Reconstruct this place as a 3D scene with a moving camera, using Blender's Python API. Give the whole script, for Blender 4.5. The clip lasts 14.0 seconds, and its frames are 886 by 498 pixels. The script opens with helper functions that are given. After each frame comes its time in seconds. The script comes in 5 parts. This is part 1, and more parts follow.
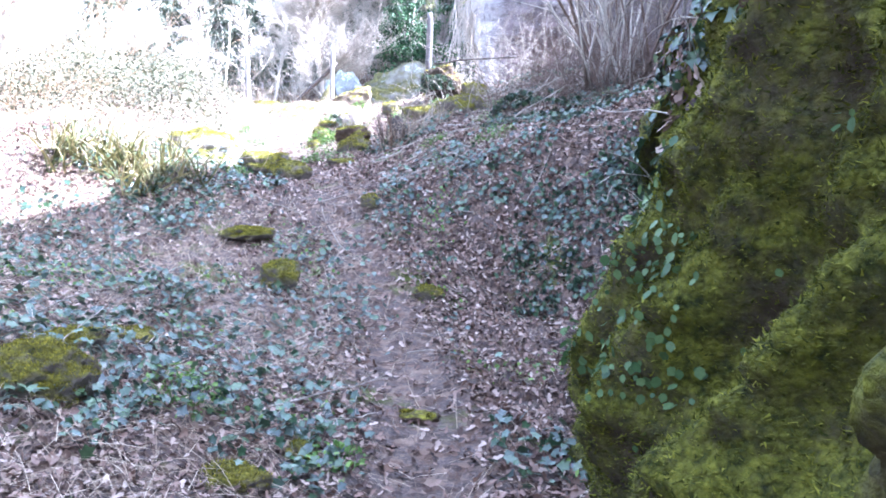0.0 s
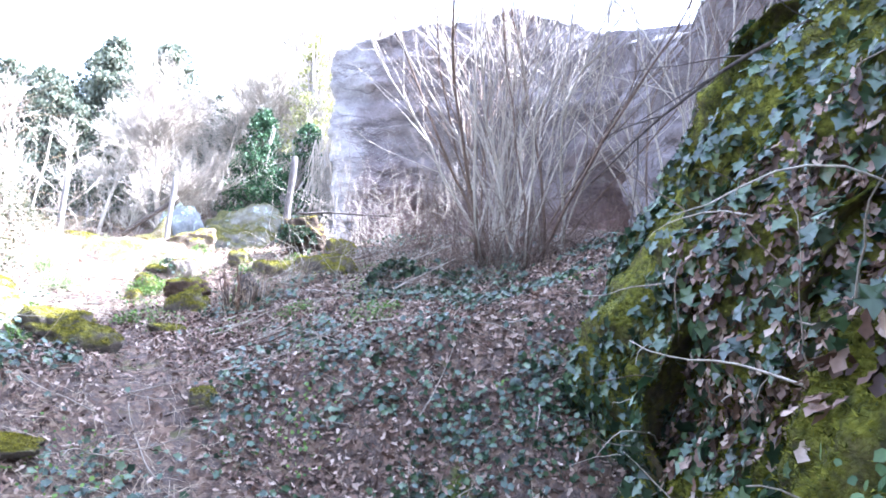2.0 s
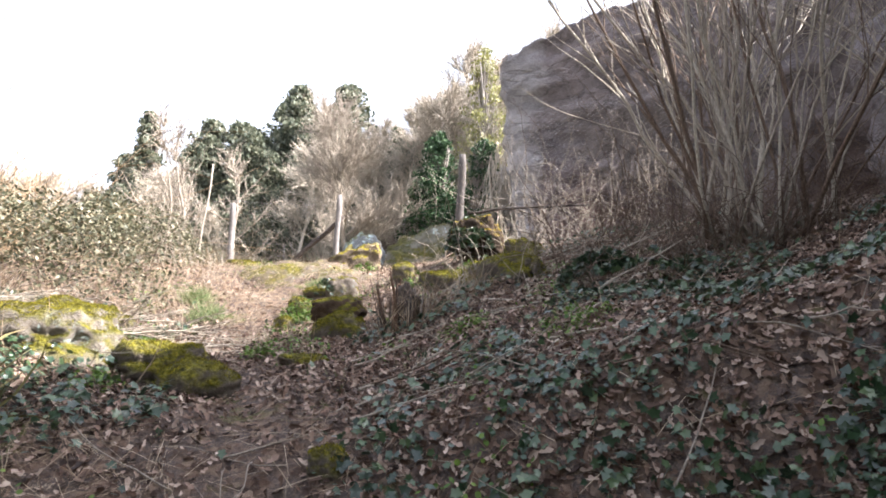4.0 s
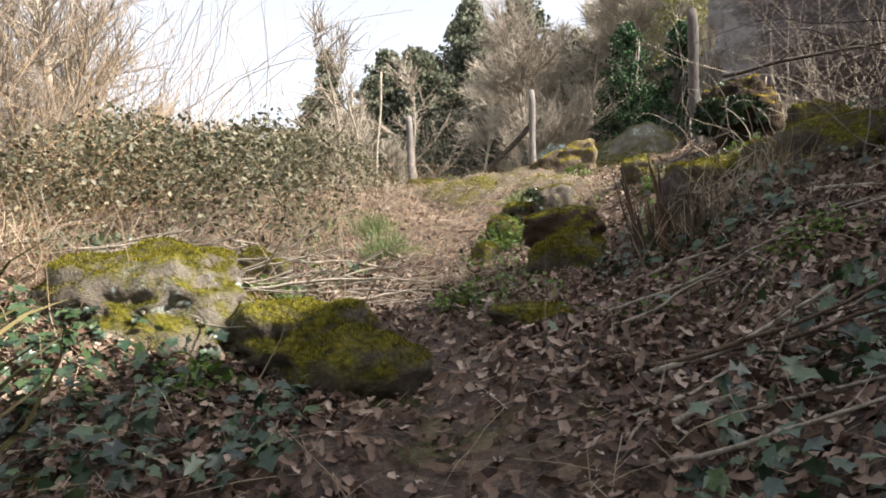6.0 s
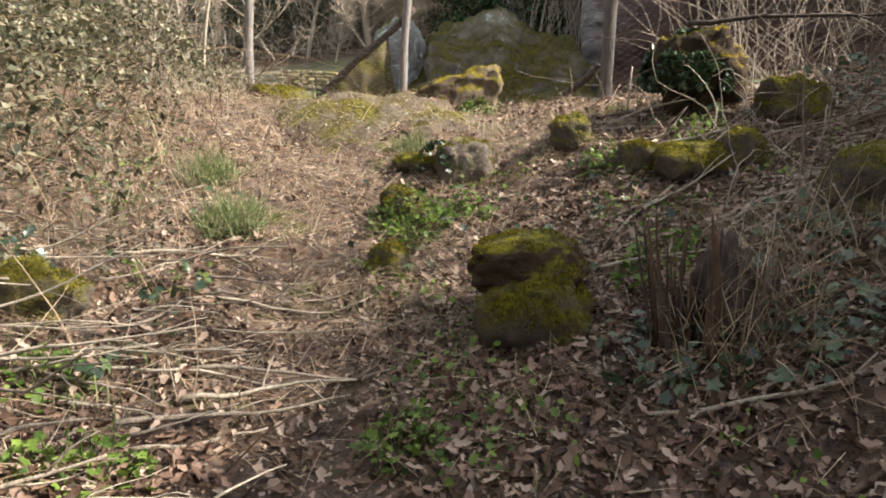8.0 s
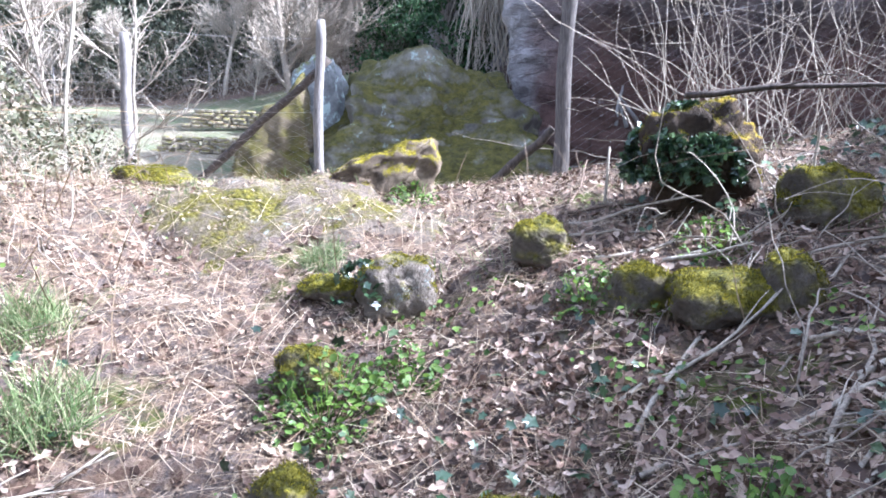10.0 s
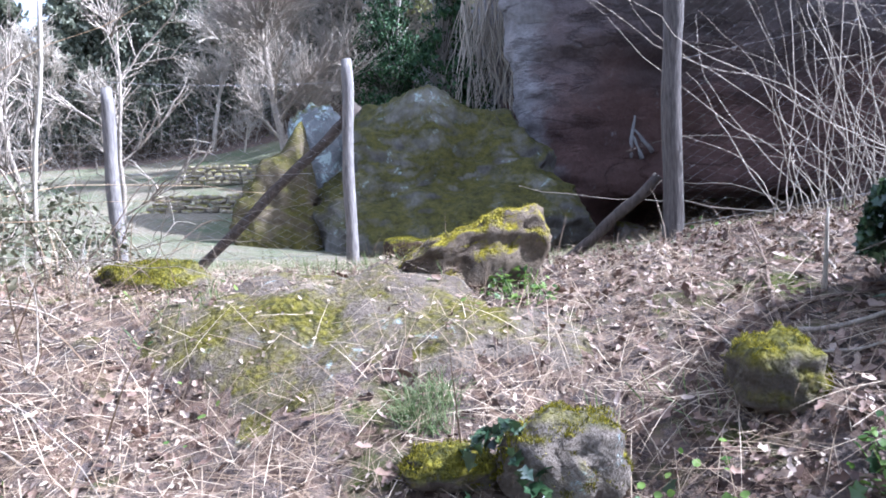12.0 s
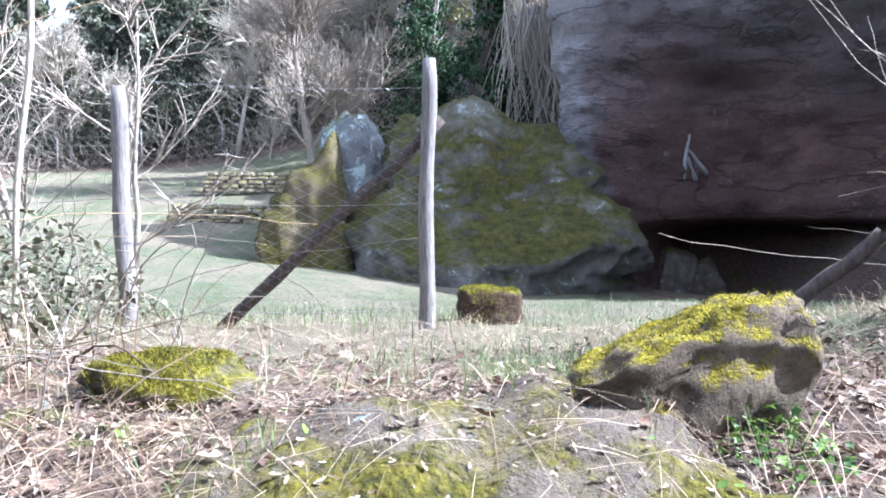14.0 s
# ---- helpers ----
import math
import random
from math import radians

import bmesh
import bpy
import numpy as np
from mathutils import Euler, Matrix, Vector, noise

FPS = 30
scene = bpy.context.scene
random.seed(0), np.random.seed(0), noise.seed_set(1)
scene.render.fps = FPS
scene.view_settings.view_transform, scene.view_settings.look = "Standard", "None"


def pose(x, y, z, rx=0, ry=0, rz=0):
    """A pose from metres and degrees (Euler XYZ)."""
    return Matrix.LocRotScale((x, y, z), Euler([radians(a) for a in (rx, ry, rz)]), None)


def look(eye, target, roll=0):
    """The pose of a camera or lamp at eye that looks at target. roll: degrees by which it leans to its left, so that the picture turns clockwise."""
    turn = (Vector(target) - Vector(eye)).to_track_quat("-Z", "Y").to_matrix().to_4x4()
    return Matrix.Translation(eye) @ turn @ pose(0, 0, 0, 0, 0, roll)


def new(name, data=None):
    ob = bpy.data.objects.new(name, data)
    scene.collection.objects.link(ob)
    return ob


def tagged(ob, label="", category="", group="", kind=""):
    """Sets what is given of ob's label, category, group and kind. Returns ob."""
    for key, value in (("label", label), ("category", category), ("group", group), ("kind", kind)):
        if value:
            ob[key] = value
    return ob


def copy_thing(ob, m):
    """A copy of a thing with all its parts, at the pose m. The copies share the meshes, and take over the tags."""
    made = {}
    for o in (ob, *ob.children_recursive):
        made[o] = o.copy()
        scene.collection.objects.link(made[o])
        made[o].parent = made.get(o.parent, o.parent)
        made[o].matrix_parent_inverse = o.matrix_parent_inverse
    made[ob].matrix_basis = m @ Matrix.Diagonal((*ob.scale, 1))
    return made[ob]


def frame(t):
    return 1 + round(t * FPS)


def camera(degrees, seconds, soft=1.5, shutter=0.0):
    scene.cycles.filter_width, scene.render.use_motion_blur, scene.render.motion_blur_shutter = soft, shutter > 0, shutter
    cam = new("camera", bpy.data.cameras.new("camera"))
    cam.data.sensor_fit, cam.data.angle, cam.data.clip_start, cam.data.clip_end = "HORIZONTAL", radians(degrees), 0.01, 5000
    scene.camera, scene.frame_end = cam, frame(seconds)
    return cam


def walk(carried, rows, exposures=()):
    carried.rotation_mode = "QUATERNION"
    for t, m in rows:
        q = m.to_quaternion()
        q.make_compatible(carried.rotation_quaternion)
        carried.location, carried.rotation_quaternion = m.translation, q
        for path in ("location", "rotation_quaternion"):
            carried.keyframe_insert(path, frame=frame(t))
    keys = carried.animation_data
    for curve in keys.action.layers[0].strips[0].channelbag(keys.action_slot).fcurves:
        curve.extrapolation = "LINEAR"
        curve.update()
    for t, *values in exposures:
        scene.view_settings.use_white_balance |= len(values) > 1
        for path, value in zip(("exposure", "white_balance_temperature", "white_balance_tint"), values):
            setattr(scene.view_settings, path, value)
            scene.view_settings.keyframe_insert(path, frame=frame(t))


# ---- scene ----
cam = camera(63.5, 14.0, soft=1.8)
METRES, EYE, TILT, LEAN, TURN = 13.0, 1.45, -6.0, 0.0, 0.0
ROWS = [
    (0.0, 0.0, 0.0, 0.0, 0.0, 0.0, -0.0),
    (0.5, -0.0089, 0.0355, 0.0119, -4.71, 2.71, -0.65),
    (1.0, -0.0121, 0.0717, 0.0185, -0.74, 2.2, 1.47),
    (1.5, -0.0187, 0.1095, 0.0302, -6.95, 0.03, -0.62),
    (2.0, -0.023, 0.1372, 0.0418, -13.58, 12.27, -3.45),
    (4.5, -0.0037, 0.3385, 0.0588, 5.45, 13.35, -0.34),
    (5.0, -0.0145, 0.3797, 0.0688, 7.33, 11.81, 1.79),
    (5.5, -0.0283, 0.4168, 0.0742, 14.54, 7.73, 0.38),
    (6.0, -0.0538, 0.4548, 0.077, 17.56, 6.88, 0.93),
    (6.5, -0.0751, 0.4867, 0.0944, 17.44, 7.64, -1.17),
    (7.0, -0.09, 0.5172, 0.1183, 19.41, 5.36, -0.7),
    (7.5, -0.1115, 0.5403, 0.1238, 15.4, 6.32, -1.62),
    (8.0, -0.1202, 0.5631, 0.1486, 2.46, -4.09, -2.74),
    (10.5, -0.127, 0.6958, 0.1971, -3.24, 0.48, -0.91),
    (11.0, -0.14, 0.7204, 0.205, 3.27, 2.49, -0.87),
    (11.5, -0.1544, 0.7524, 0.2145, -0.81, -0.18, 0.49),
    (12.0, -0.1646, 0.7792, 0.2171, -3.81, 1.33, 2.56),
    (12.5, -0.1679, 0.8135, 0.2309, -5.17, -1.17, 1.89),
    (13.0, -0.1787, 0.8385, 0.2319, -5.61, 4.18, 0.8),
    (13.5, -0.1908, 0.8631, 0.2441, -8.62, 1.91, 0.31),
    (14.0, -0.1993, 0.8866, 0.2441, -2.57, 2.19, 0.52),
]
walk(cam, [(t, pose(0, 0, EYE, TILT, LEAN, TURN) @ pose(METRES * x, METRES * y, METRES * z, 90 + pitch, roll, yaw)) for t, x, y, z, yaw, pitch, roll in ROWS],
     exposures=[(0.0, 3.95, 4700, 20), (1.5, 3.8, 4850, 18), (2.2, 3.9, 4900, 18), (4.3, 2.0, 6150, 14), (5.6, 1.4, 6350, 11), (8.2, 1.4, 6700, 11), (10.3, 2.5, 4850, 17), (11.5, 2.0, 4850, 18), (13.4, 1.9, 4850, 15), (14.0, 2.15, 4900, 14)])

# ---- light ----
SUN_AZ, SUN_EL = 92.0, 42.0      # degrees to the right of +y, and above the horizon
world = bpy.data.worlds.new("sky")
scene.world = world
world.use_nodes = True
wn = world.node_tree
sky = wn.nodes.new("ShaderNodeTexSky")
sky.sky_type, sky.sun_disc = "NISHITA", False
sky.sun_elevation, sky.sun_rotation = radians(SUN_EL), radians(SUN_AZ)
sky.air_density, sky.dust_density = 1.0, 3.0
haze = wn.nodes.new("ShaderNodeHueSaturation")     # thin white haze over the blue
haze.inputs["Saturation"].default_value, haze.inputs["Value"].default_value = 0.28, 0.92
wn.links.new(sky.outputs[0], haze.inputs["Color"])
wn.links.new(haze.outputs[0], wn.nodes["Background"].inputs[0])
wn.nodes["Background"].inputs[1].default_value = 0.14
sun = new("sun", bpy.data.lights.new("sun", "SUN"))
sun.data.energy, sun.data.angle, sun.data.color = 5.0, radians(0.6), (1.0, 0.93, 0.82)
sa, se = radians(SUN_AZ), radians(SUN_EL)
SUN_DIR = Vector((math.sin(sa) * math.cos(se), math.cos(sa) * math.cos(se), math.sin(se)))
sun.matrix_world = look(SUN_DIR * 80, (0, 0, 0))

# ---- numeric noise ----
rng = np.random.default_rng(7)


def hash01(*cells):
    h = np.zeros_like(cells[0], dtype=np.float64)
    for c, k in zip(cells, (127.1, 311.7, 74.7)):
        h = h + c * k
    h = np.sin(h) * 43758.5453
    return h - np.floor(h)


def vnoise(*p):
    """Smooth value noise, -1 to 1, of two or three coordinates."""
    p = [np.asarray(a, float) for a in p]
    base = [np.floor(a) for a in p]
    f = [(a - b) ** 2 * (3 - 2 * (a - b)) for a, b in zip(p, base)]
    total = 0
    for corner in range(2 ** len(p)):
        w, c = 1, []
        for k in range(len(p)):
            bit = corner >> k & 1
            c.append(base[k] + bit)
            w = w * (f[k] if bit else 1 - f[k])
        total = total + w * hash01(*c)
    return total * 2 - 1


def fbm(octaves, *p):
    total, amp, scale = 0, 1.0, 1.0
    for k in range(octaves):
        total = total + amp * vnoise(*[np.asarray(a) * scale + 17.3 * k for a in p])
        amp, scale = amp * 0.5, scale * 2.03
    return total


def smooth(a, b, x):
    t = np.clip((np.asarray(x, float) - a) / (b - a), 0, 1)
    return t * t * (3 - 2 * t)


# ---- the lie of the land ----
PROFILE_Y = [-60, -6, 0, 3, 5, 6, 6.8, 7.6, 9, 10.2, 11.4, 12.5, 13.3, 14.2, 15.4, 17, 21, 30, 34, 39, 50, 120, 300]
PROFILE_Z = [-6, -0.5, -0.02, 0.06, 0.16, 0.36, 0.78, 1.27, 1.55, 1.66, 1.82, 2.18, 2.52, 2.68, 2.66, 2.52, 2.45, 2.7, 2.95, 3.8, 5.4, 11, 20]


def path_x(y):
    return np.interp(y, [-5, 0, 4, 6, 8, 9.5, 11, 12, 13], [0.1, 0.0, -0.1, -0.5, -1.35, -2.0, -2.5, -2.6, -2.6])


def bump(x, y, cx, cy, rx, ry, h):
    return h * np.exp(-((x - cx) / rx) ** 2 - ((y - cy) / ry) ** 2)


def land(x, y):
    """The height of the ground without its fine relief."""
    x, y = np.asarray(x, float), np.asarray(y, float)
    ys = y - 0.0
    z = (np.interp(ys - 0.25, PROFILE_Y, PROFILE_Z) + np.interp(ys, PROFILE_Y, PROFILE_Z) * 2 + np.interp(ys + 0.25, PROFILE_Y, PROFILE_Z)) / 4
    off = x - path_x(y)
    # bank on the right, starting at the foot of the rock
    right = np.clip(off - np.interp(y, [0, 5, 6.5, 7.5, 9], [1.2, 1.6, 1.2, 0.6, 1.1]), 0, None)
    slope = np.interp(y, [0, 5, 6.5, 8, 10, 13, 15, 17, 20, 40], [0.25, 0.25, 0.5, 0.35, 0.3, 0.22, 0.12, 0.02, 0.0, 0.0])
    z = z + slope * np.minimum(right, 6)
    left = np.clip(-off - 0.6, 0, None)
    slope = np.interp(y, [0, 4, 6, 8, 10, 12, 16, 20], [0.3, 0.32, 0.22, 0.25, 0.25, 0.12, 0.03, 0.0])
    z = z + slope * np.minimum(left, 2.2) - 0.06 * np.clip(left - 4, 0, 6) * (1 - smooth(15, 22, y))
    # worn tread of the path, the crest mound with its bare rock
    z = z - 0.05 * np.exp(-(off / 0.3) ** 2) * (y < 11.5)
    z = z + bump(x, y, -2.55, 13.5, 0.95, 0.65, 0.14) + bump(x, y, -0.2, 12.6, 0.9, 0.8, 0.12) + bump(x, y, -1.6, 14.0, 0.6, 0.45, 0.1) 
    z = z + bump(x, y, 0.3, 10.6, 1.0, 1.0, 0.18) + bump(x, y, 0.85, 6.15, 0.65, 0.42, -0.34)
    # steeper lip of the bank, humps beside the path, the sunken field below the cliff
    z = z + bump(x, y, 0.95, 7.0, 0.75, 0.4, -0.22) + bump(x, y, -0.9, 6.0, 1.2, 0.9, 0.09) + bump(x, y, -2.5, 8.75, 0.4, 0.4, 0.16) + bump(x, y, -2.95, 13.1, 0.5, 0.4, -0.2)
    z = z + bump(x, y, -0.85, 12.7, 0.35, 0.8, 0.07) + bump(x, y, 0.9, 9.9, 0.7, 0.7, -0.13) + bump(x, y, 2.2, 9.1, 0.9, 0.9, -0.28) + bump(x, y, 2.7, 10.8, 0.8, 0.6, -0.1)
    z = z + bump(x, y, -1.0, 28.5, 6.5, 5.0, -0.85) + bump(x, y, 6.9, 34.0, 4.6, 5.2, -4.6) + bump(x, y, -0.5, 22.5, 6.0, 3.4, -0.3) + bump(x, y, 6.5, 24.0, 3.6, 5.0, -1.0) + bump(x, y, 0.6, 24.6, 3.2, 2.6, -0.25)
    # hill behind and to the right of the cliff
    z = z + 14 * smooth(28, 75, y + 0.9 * x) * smooth(-28, 10, x) + 6 * smooth(45, 120, y)
    return z


def outcrop(x, y):
    """How far bare rock comes through the soil of the crest, 0 to 1."""
    return smooth(0.38, 0.62, np.exp(-((x + 2.45) / 1.0) ** 2 - ((y - 13.5) / 0.65) ** 2) + 0.3 * fbm(3, x * 1.9 + 5, y * 1.9))


def ground_z(x, y):
    x, y = np.asarray(x, float), np.asarray(y, float)
    near = 1 - smooth(17, 24, y)
    rough = 0.035 * fbm(3, x * 1.3, y * 1.3) + 0.03 * fbm(3, x * 4.1, y * 4.1)
    rough = rough + outcrop(x, y) * (0.05 + 0.05 * fbm(4, x * 2.6, y * 2.6 + 8))
    return land(x, y) + rough * (0.25 + 0.75 * near) * (1 - 0.6 * np.exp(-((x - path_x(y)) / 0.3) ** 2) * (y < 12))


# ---- mesh helpers ----
def mesh_from(name, verts, faces, materials, smooth_shade=True, mats=None):
    """A mesh from an (n, 3) array and an (m, k) array of corner indices."""
    verts, faces = np.asarray(verts, np.float32), np.asarray(faces, np.int32)
    me = bpy.data.meshes.new(name)
    k = faces.shape[1]
    me.vertices.add(len(verts)), me.loops.add(faces.size), me.polygons.add(len(faces))
    me.vertices.foreach_set("co", verts.ravel())
    me.loops.foreach_set("vertex_index", faces.ravel())
    me.polygons.foreach_set("loop_start", np.arange(len(faces), dtype=np.int32) * k)
    if smooth_shade:
        me.polygons.foreach_set("use_smooth", np.ones(len(faces), bool))
    for m in materials if isinstance(materials, (list, tuple)) else [materials]:
        me.materials.append(m)
    if mats is not None:
        me.polygons.foreach_set("material_index", np.asarray(mats, np.int32))
    me.update(calc_edges=True)
    me.validate()
    return me


class Build:
    """Gathers triangles and quads (as quads with a repeated corner avoided) into one mesh."""

    def __init__(self):
        self.v, self.f, self.n = [], [], 0

    def add(self, verts, faces):
        self.v.append(np.asarray(verts, float))
        self.f.append(np.asarray(faces, int) + self.n)
        self.n += len(verts)

    def mesh(self, name, material, smooth_shade=True):
        return mesh_from(name, np.concatenate(self.v), np.concatenate(self.f), material, smooth_shade)


def tris_of(quads):
    q = np.asarray(quads, int)
    return np.concatenate([q[:, [0, 1, 2]], q[:, [0, 2, 3]]])


def part(name, me, parent, label=""):
    ob = new(name, me)
    ob.parent = parent
    if label:
        tagged(ob, label)
    return ob


def thing(name, label, category, me=None, at=(0, 0, 0), group="", kind=""):
    ob = new(name, me)
    ob.location = at
    return tagged(ob, label, category, group, kind)


def tube(points, radii, sides=5, cap=True):
    """Verts and triangles of a tube along points."""
    p = np.asarray(points, float)
    r = np.broadcast_to(np.asarray(radii, float), (len(p),))
    d = np.gradient(p, axis=0)
    d /= np.linalg.norm(d, axis=1, keepdims=True) + 1e-9
    ref = np.array([0.13, 0.31, 0.94]) if abs(d[0, 2]) < 0.8 else np.array([0.94, 0.1, 0.2])
    u = np.cross(d, ref)
    u /= np.linalg.norm(u, axis=1, keepdims=True) + 1e-9
    w = np.cross(d, u)
    a = np.arange(sides) * 2 * np.pi / sides
    ring = u[:, None] * np.cos(a)[None, :, None] + w[:, None] * np.sin(a)[None, :, None]
    v = (p[:, None] + ring * r[:, None, None]).reshape(-1, 3)
    i, j = np.meshgrid(np.arange(len(p) - 1), np.arange(sides), indexing="ij")
    i, j = i.ravel(), j.ravel()
    k = (j + 1) % sides
    q = np.stack([i * sides + j, i * sides + k, (i + 1) * sides + k, (i + 1) * sides + j], 1)
    f = tris_of(q)
    if cap:
        n = len(v)
        v = np.concatenate([v, p[[0, -1]]])
        s = np.arange(sides)
        e = (s + 1) % sides
        last = (len(p) - 1) * sides
        f = np.concatenate([f, np.stack([e, s, np.full(sides, n)], 1), np.stack([last + s, last + e, np.full(sides, n + 1)], 1)])
    return v, f


def wander(start, way, length, steps, bend, rise=0.0):
    """A crooked line from start along way."""
    p, d = [np.asarray(start, float)], np.asarray(way, float)
    d = d / np.linalg.norm(d)
    for _ in range(steps):
        d = d + rng.normal(0, bend, 3) + (0, 0, rise)
        d = d / np.linalg.norm(d)
        p.append(p[-1] + d * length / steps)
    return np.array(p)


def turned(n, yaw, tilt, roll):
    """n rotation matrices from arrays of angles in radians: roll about x, tilt about y, then yaw about z."""
    cy, sy, ct, st, cr, sr = np.cos(yaw), np.sin(yaw), np.cos(tilt), np.sin(tilt), np.cos(roll), np.sin(roll)
    m = np.empty((n, 3, 3))
    m[:, 0] = np.stack([cy * ct, cy * st * sr - sy * cr, cy * st * cr + sy * sr], 1)
    m[:, 1] = np.stack([sy * ct, sy * st * sr + cy * cr, sy * st * cr - cy * sr], 1)
    m[:, 2] = np.stack([-st, ct * sr, ct * cr], 1)
    return m


def scatter(name, template, faces, places, scales, yaw, tilt, roll, material):
    """One mesh of a small template laid at many places."""
    n = len(places)
    m = turned(n, yaw, tilt, roll) * np.asarray(scales)[:, None, None]
    v = np.einsum("nij,kj->nki", m, template) + np.asarray(places)[:, None, :]
    f = np.asarray(faces)[None] + (np.arange(n) * len(template))[:, None, None]
    return mesh_from(name, v.reshape(-1, 3), f.reshape(-1, np.asarray(faces).shape[1]), material, True)


# ---- materials ----
def node_material(name):
    m = bpy.data.materials.new(name)
    m.use_nodes = True
    return m, m.node_tree, m.node_tree.nodes["Principled BSDF"]


def link(t, a, b):
    t.links.new(a, b)


def tex_noise(t, scale, detail=6, rough=0.6, coords="Object", distort=0.0):
    c = t.nodes.new("ShaderNodeTexCoord")
    n = t.nodes.new("ShaderNodeTexNoise")
    n.inputs["Scale"].default_value, n.inputs["Detail"].default_value = scale, detail
    n.inputs["Roughness"].default_value, n.inputs["Distortion"].default_value = rough, distort
    link(t, c.outputs[coords], n.inputs["Vector"])
    return n.outputs["Fac"]


def ramp(t, value, stops):
    r = t.nodes.new("ShaderNodeValToRGB")
    while len(r.color_ramp.elements) < len(stops):
        r.color_ramp.elements.new(0.5)
    for e, (p, c) in zip(r.color_ramp.elements, stops):
        e.position, e.color = p, (*c, 1) if len(c) == 3 else c
    link(t, value, r.inputs["Fac"])
    return r.outputs["Color"]


def mix(t, fac, a, b, mode="MIX"):
    n = t.nodes.new("ShaderNodeMix")
    n.data_type, n.blend_type = "RGBA", mode
    for s, v in ((n.inputs["Factor"], fac), (n.inputs["A"], a), (n.inputs["B"], b)):
        if isinstance(v, (int, float)):
            s.default_value = v
        elif isinstance(v, tuple):
            s.default_value = (*v, 1)
        else:
            link(t, v, s)
    return n.outputs["Result"]


def math_node(t, op, a, b):
    n = t.nodes.new("ShaderNodeMath")
    n.operation = op
    for s, v in zip(n.inputs, (a, b)):
        if isinstance(v, (int, float)):
            s.default_value = v
        else:
            link(t, v, s)
    return n.outputs[0]


def relief(t, bsdf, height, strength, distance):
    b = t.nodes.new("ShaderNodeBump")
    b.inputs["Strength"].default_value, b.inputs["Distance"].default_value = strength, distance
    link(t, height, b.inputs["Height"])
    link(t, b.outputs[0], bsdf.inputs["Normal"])


def upness(t):
    g = t.nodes.new("ShaderNodeNewGeometry")
    s = t.nodes.new("ShaderNodeSeparateXYZ")
    link(t, g.outputs["Normal"], s.inputs[0])
    return s.outputs["Z"]


def rock_material(name, dark, light, moss_dark, moss_light, moss_at, moss_soft=0.25, lichen=0.0, up=0.6, scale=1.0, lichen_color=(0.42, 0.5, 0.48)):
    """Stone with moss where it faces up and where patches of noise lie; moss_at shifts how much."""
    m, t, b = node_material(name)
    stone = mix(t, ramp(t, tex_noise(t, 3 * scale, 8, 0.65), [(0.3, (0, 0, 0)), (0.7, (1, 1, 1))]), dark, light)
    grain = ramp(t, tex_noise(t, 30 * scale, 6, 0.7), [(0.3, (0.45, 0.45, 0.45)), (0.7, (1, 1, 1))])
    stone = mix(t, 0.7, stone, grain, "MULTIPLY")
    if lichen:
        spots = ramp(t, tex_noise(t, 5 * scale, 8, 0.75, distort=0.6), [(0.62 - lichen, (0, 0, 0)), (0.68 - lichen, (1, 1, 1))])
        stone = mix(t, spots, stone, lichen_color)
    sponge = t.nodes.new("ShaderNodeTexVoronoi")
    sponge.inputs["Scale"].default_value = 34 * max(1.0, scale)
    oc = t.nodes.new("ShaderNodeTexCoord")
    link(t, oc.outputs["Object"], sponge.inputs["Vector"])
    # Moss darkens between clumps: their shade is put into the colour.
    tuft = math_node(t, "SUBTRACT", tex_noise(t, 11 * scale, 8, 0.75), math_node(t, "MULTIPLY", sponge.outputs["Distance"], 0.2))
    mossy = mix(t, ramp(t, tuft, [(0.24, (0, 0, 0)), (0.56, (1, 1, 1))]), moss_dark, moss_light)
    patch = tex_noise(t, 2.2 * scale, 6, 0.62, distort=0.3)
    fine = tex_noise(t, 18 * scale, 5, 0.7)
    amount = math_node(t, "ADD", math_node(t, "MULTIPLY", upness(t), up * 0.5), patch)
    amount = math_node(t, "ADD", amount, math_node(t, "MULTIPLY", fine, 0.35))
    amount = math_node(t, "MULTIPLY", amount, 0.6)
    mask = ramp(t, amount, [(0.6 * (moss_at - moss_soft / 2), (0, 0, 0)), (0.6 * (moss_at + moss_soft / 2), (1, 1, 1))])
    link(t, mix(t, mask, stone, mossy), b.inputs["Base Color"])
    b.inputs["Roughness"].default_value = 0.95
    b.inputs["Specular IOR Level"].default_value = 0.25
    h = math_node(t, "ADD", tex_noise(t, 9 * scale, 8, 0.7), math_node(t, "MULTIPLY", tex_noise(t, 70 * scale, 4, 0.7), 0.5))
    h = math_node(t, "SUBTRACT", h, math_node(t, "MULTIPLY", math_node(t, "MULTIPLY", sponge.outputs["Distance"], mask), 0.55))
    relief(t, b, h, 1.0, 0.04)
    return m


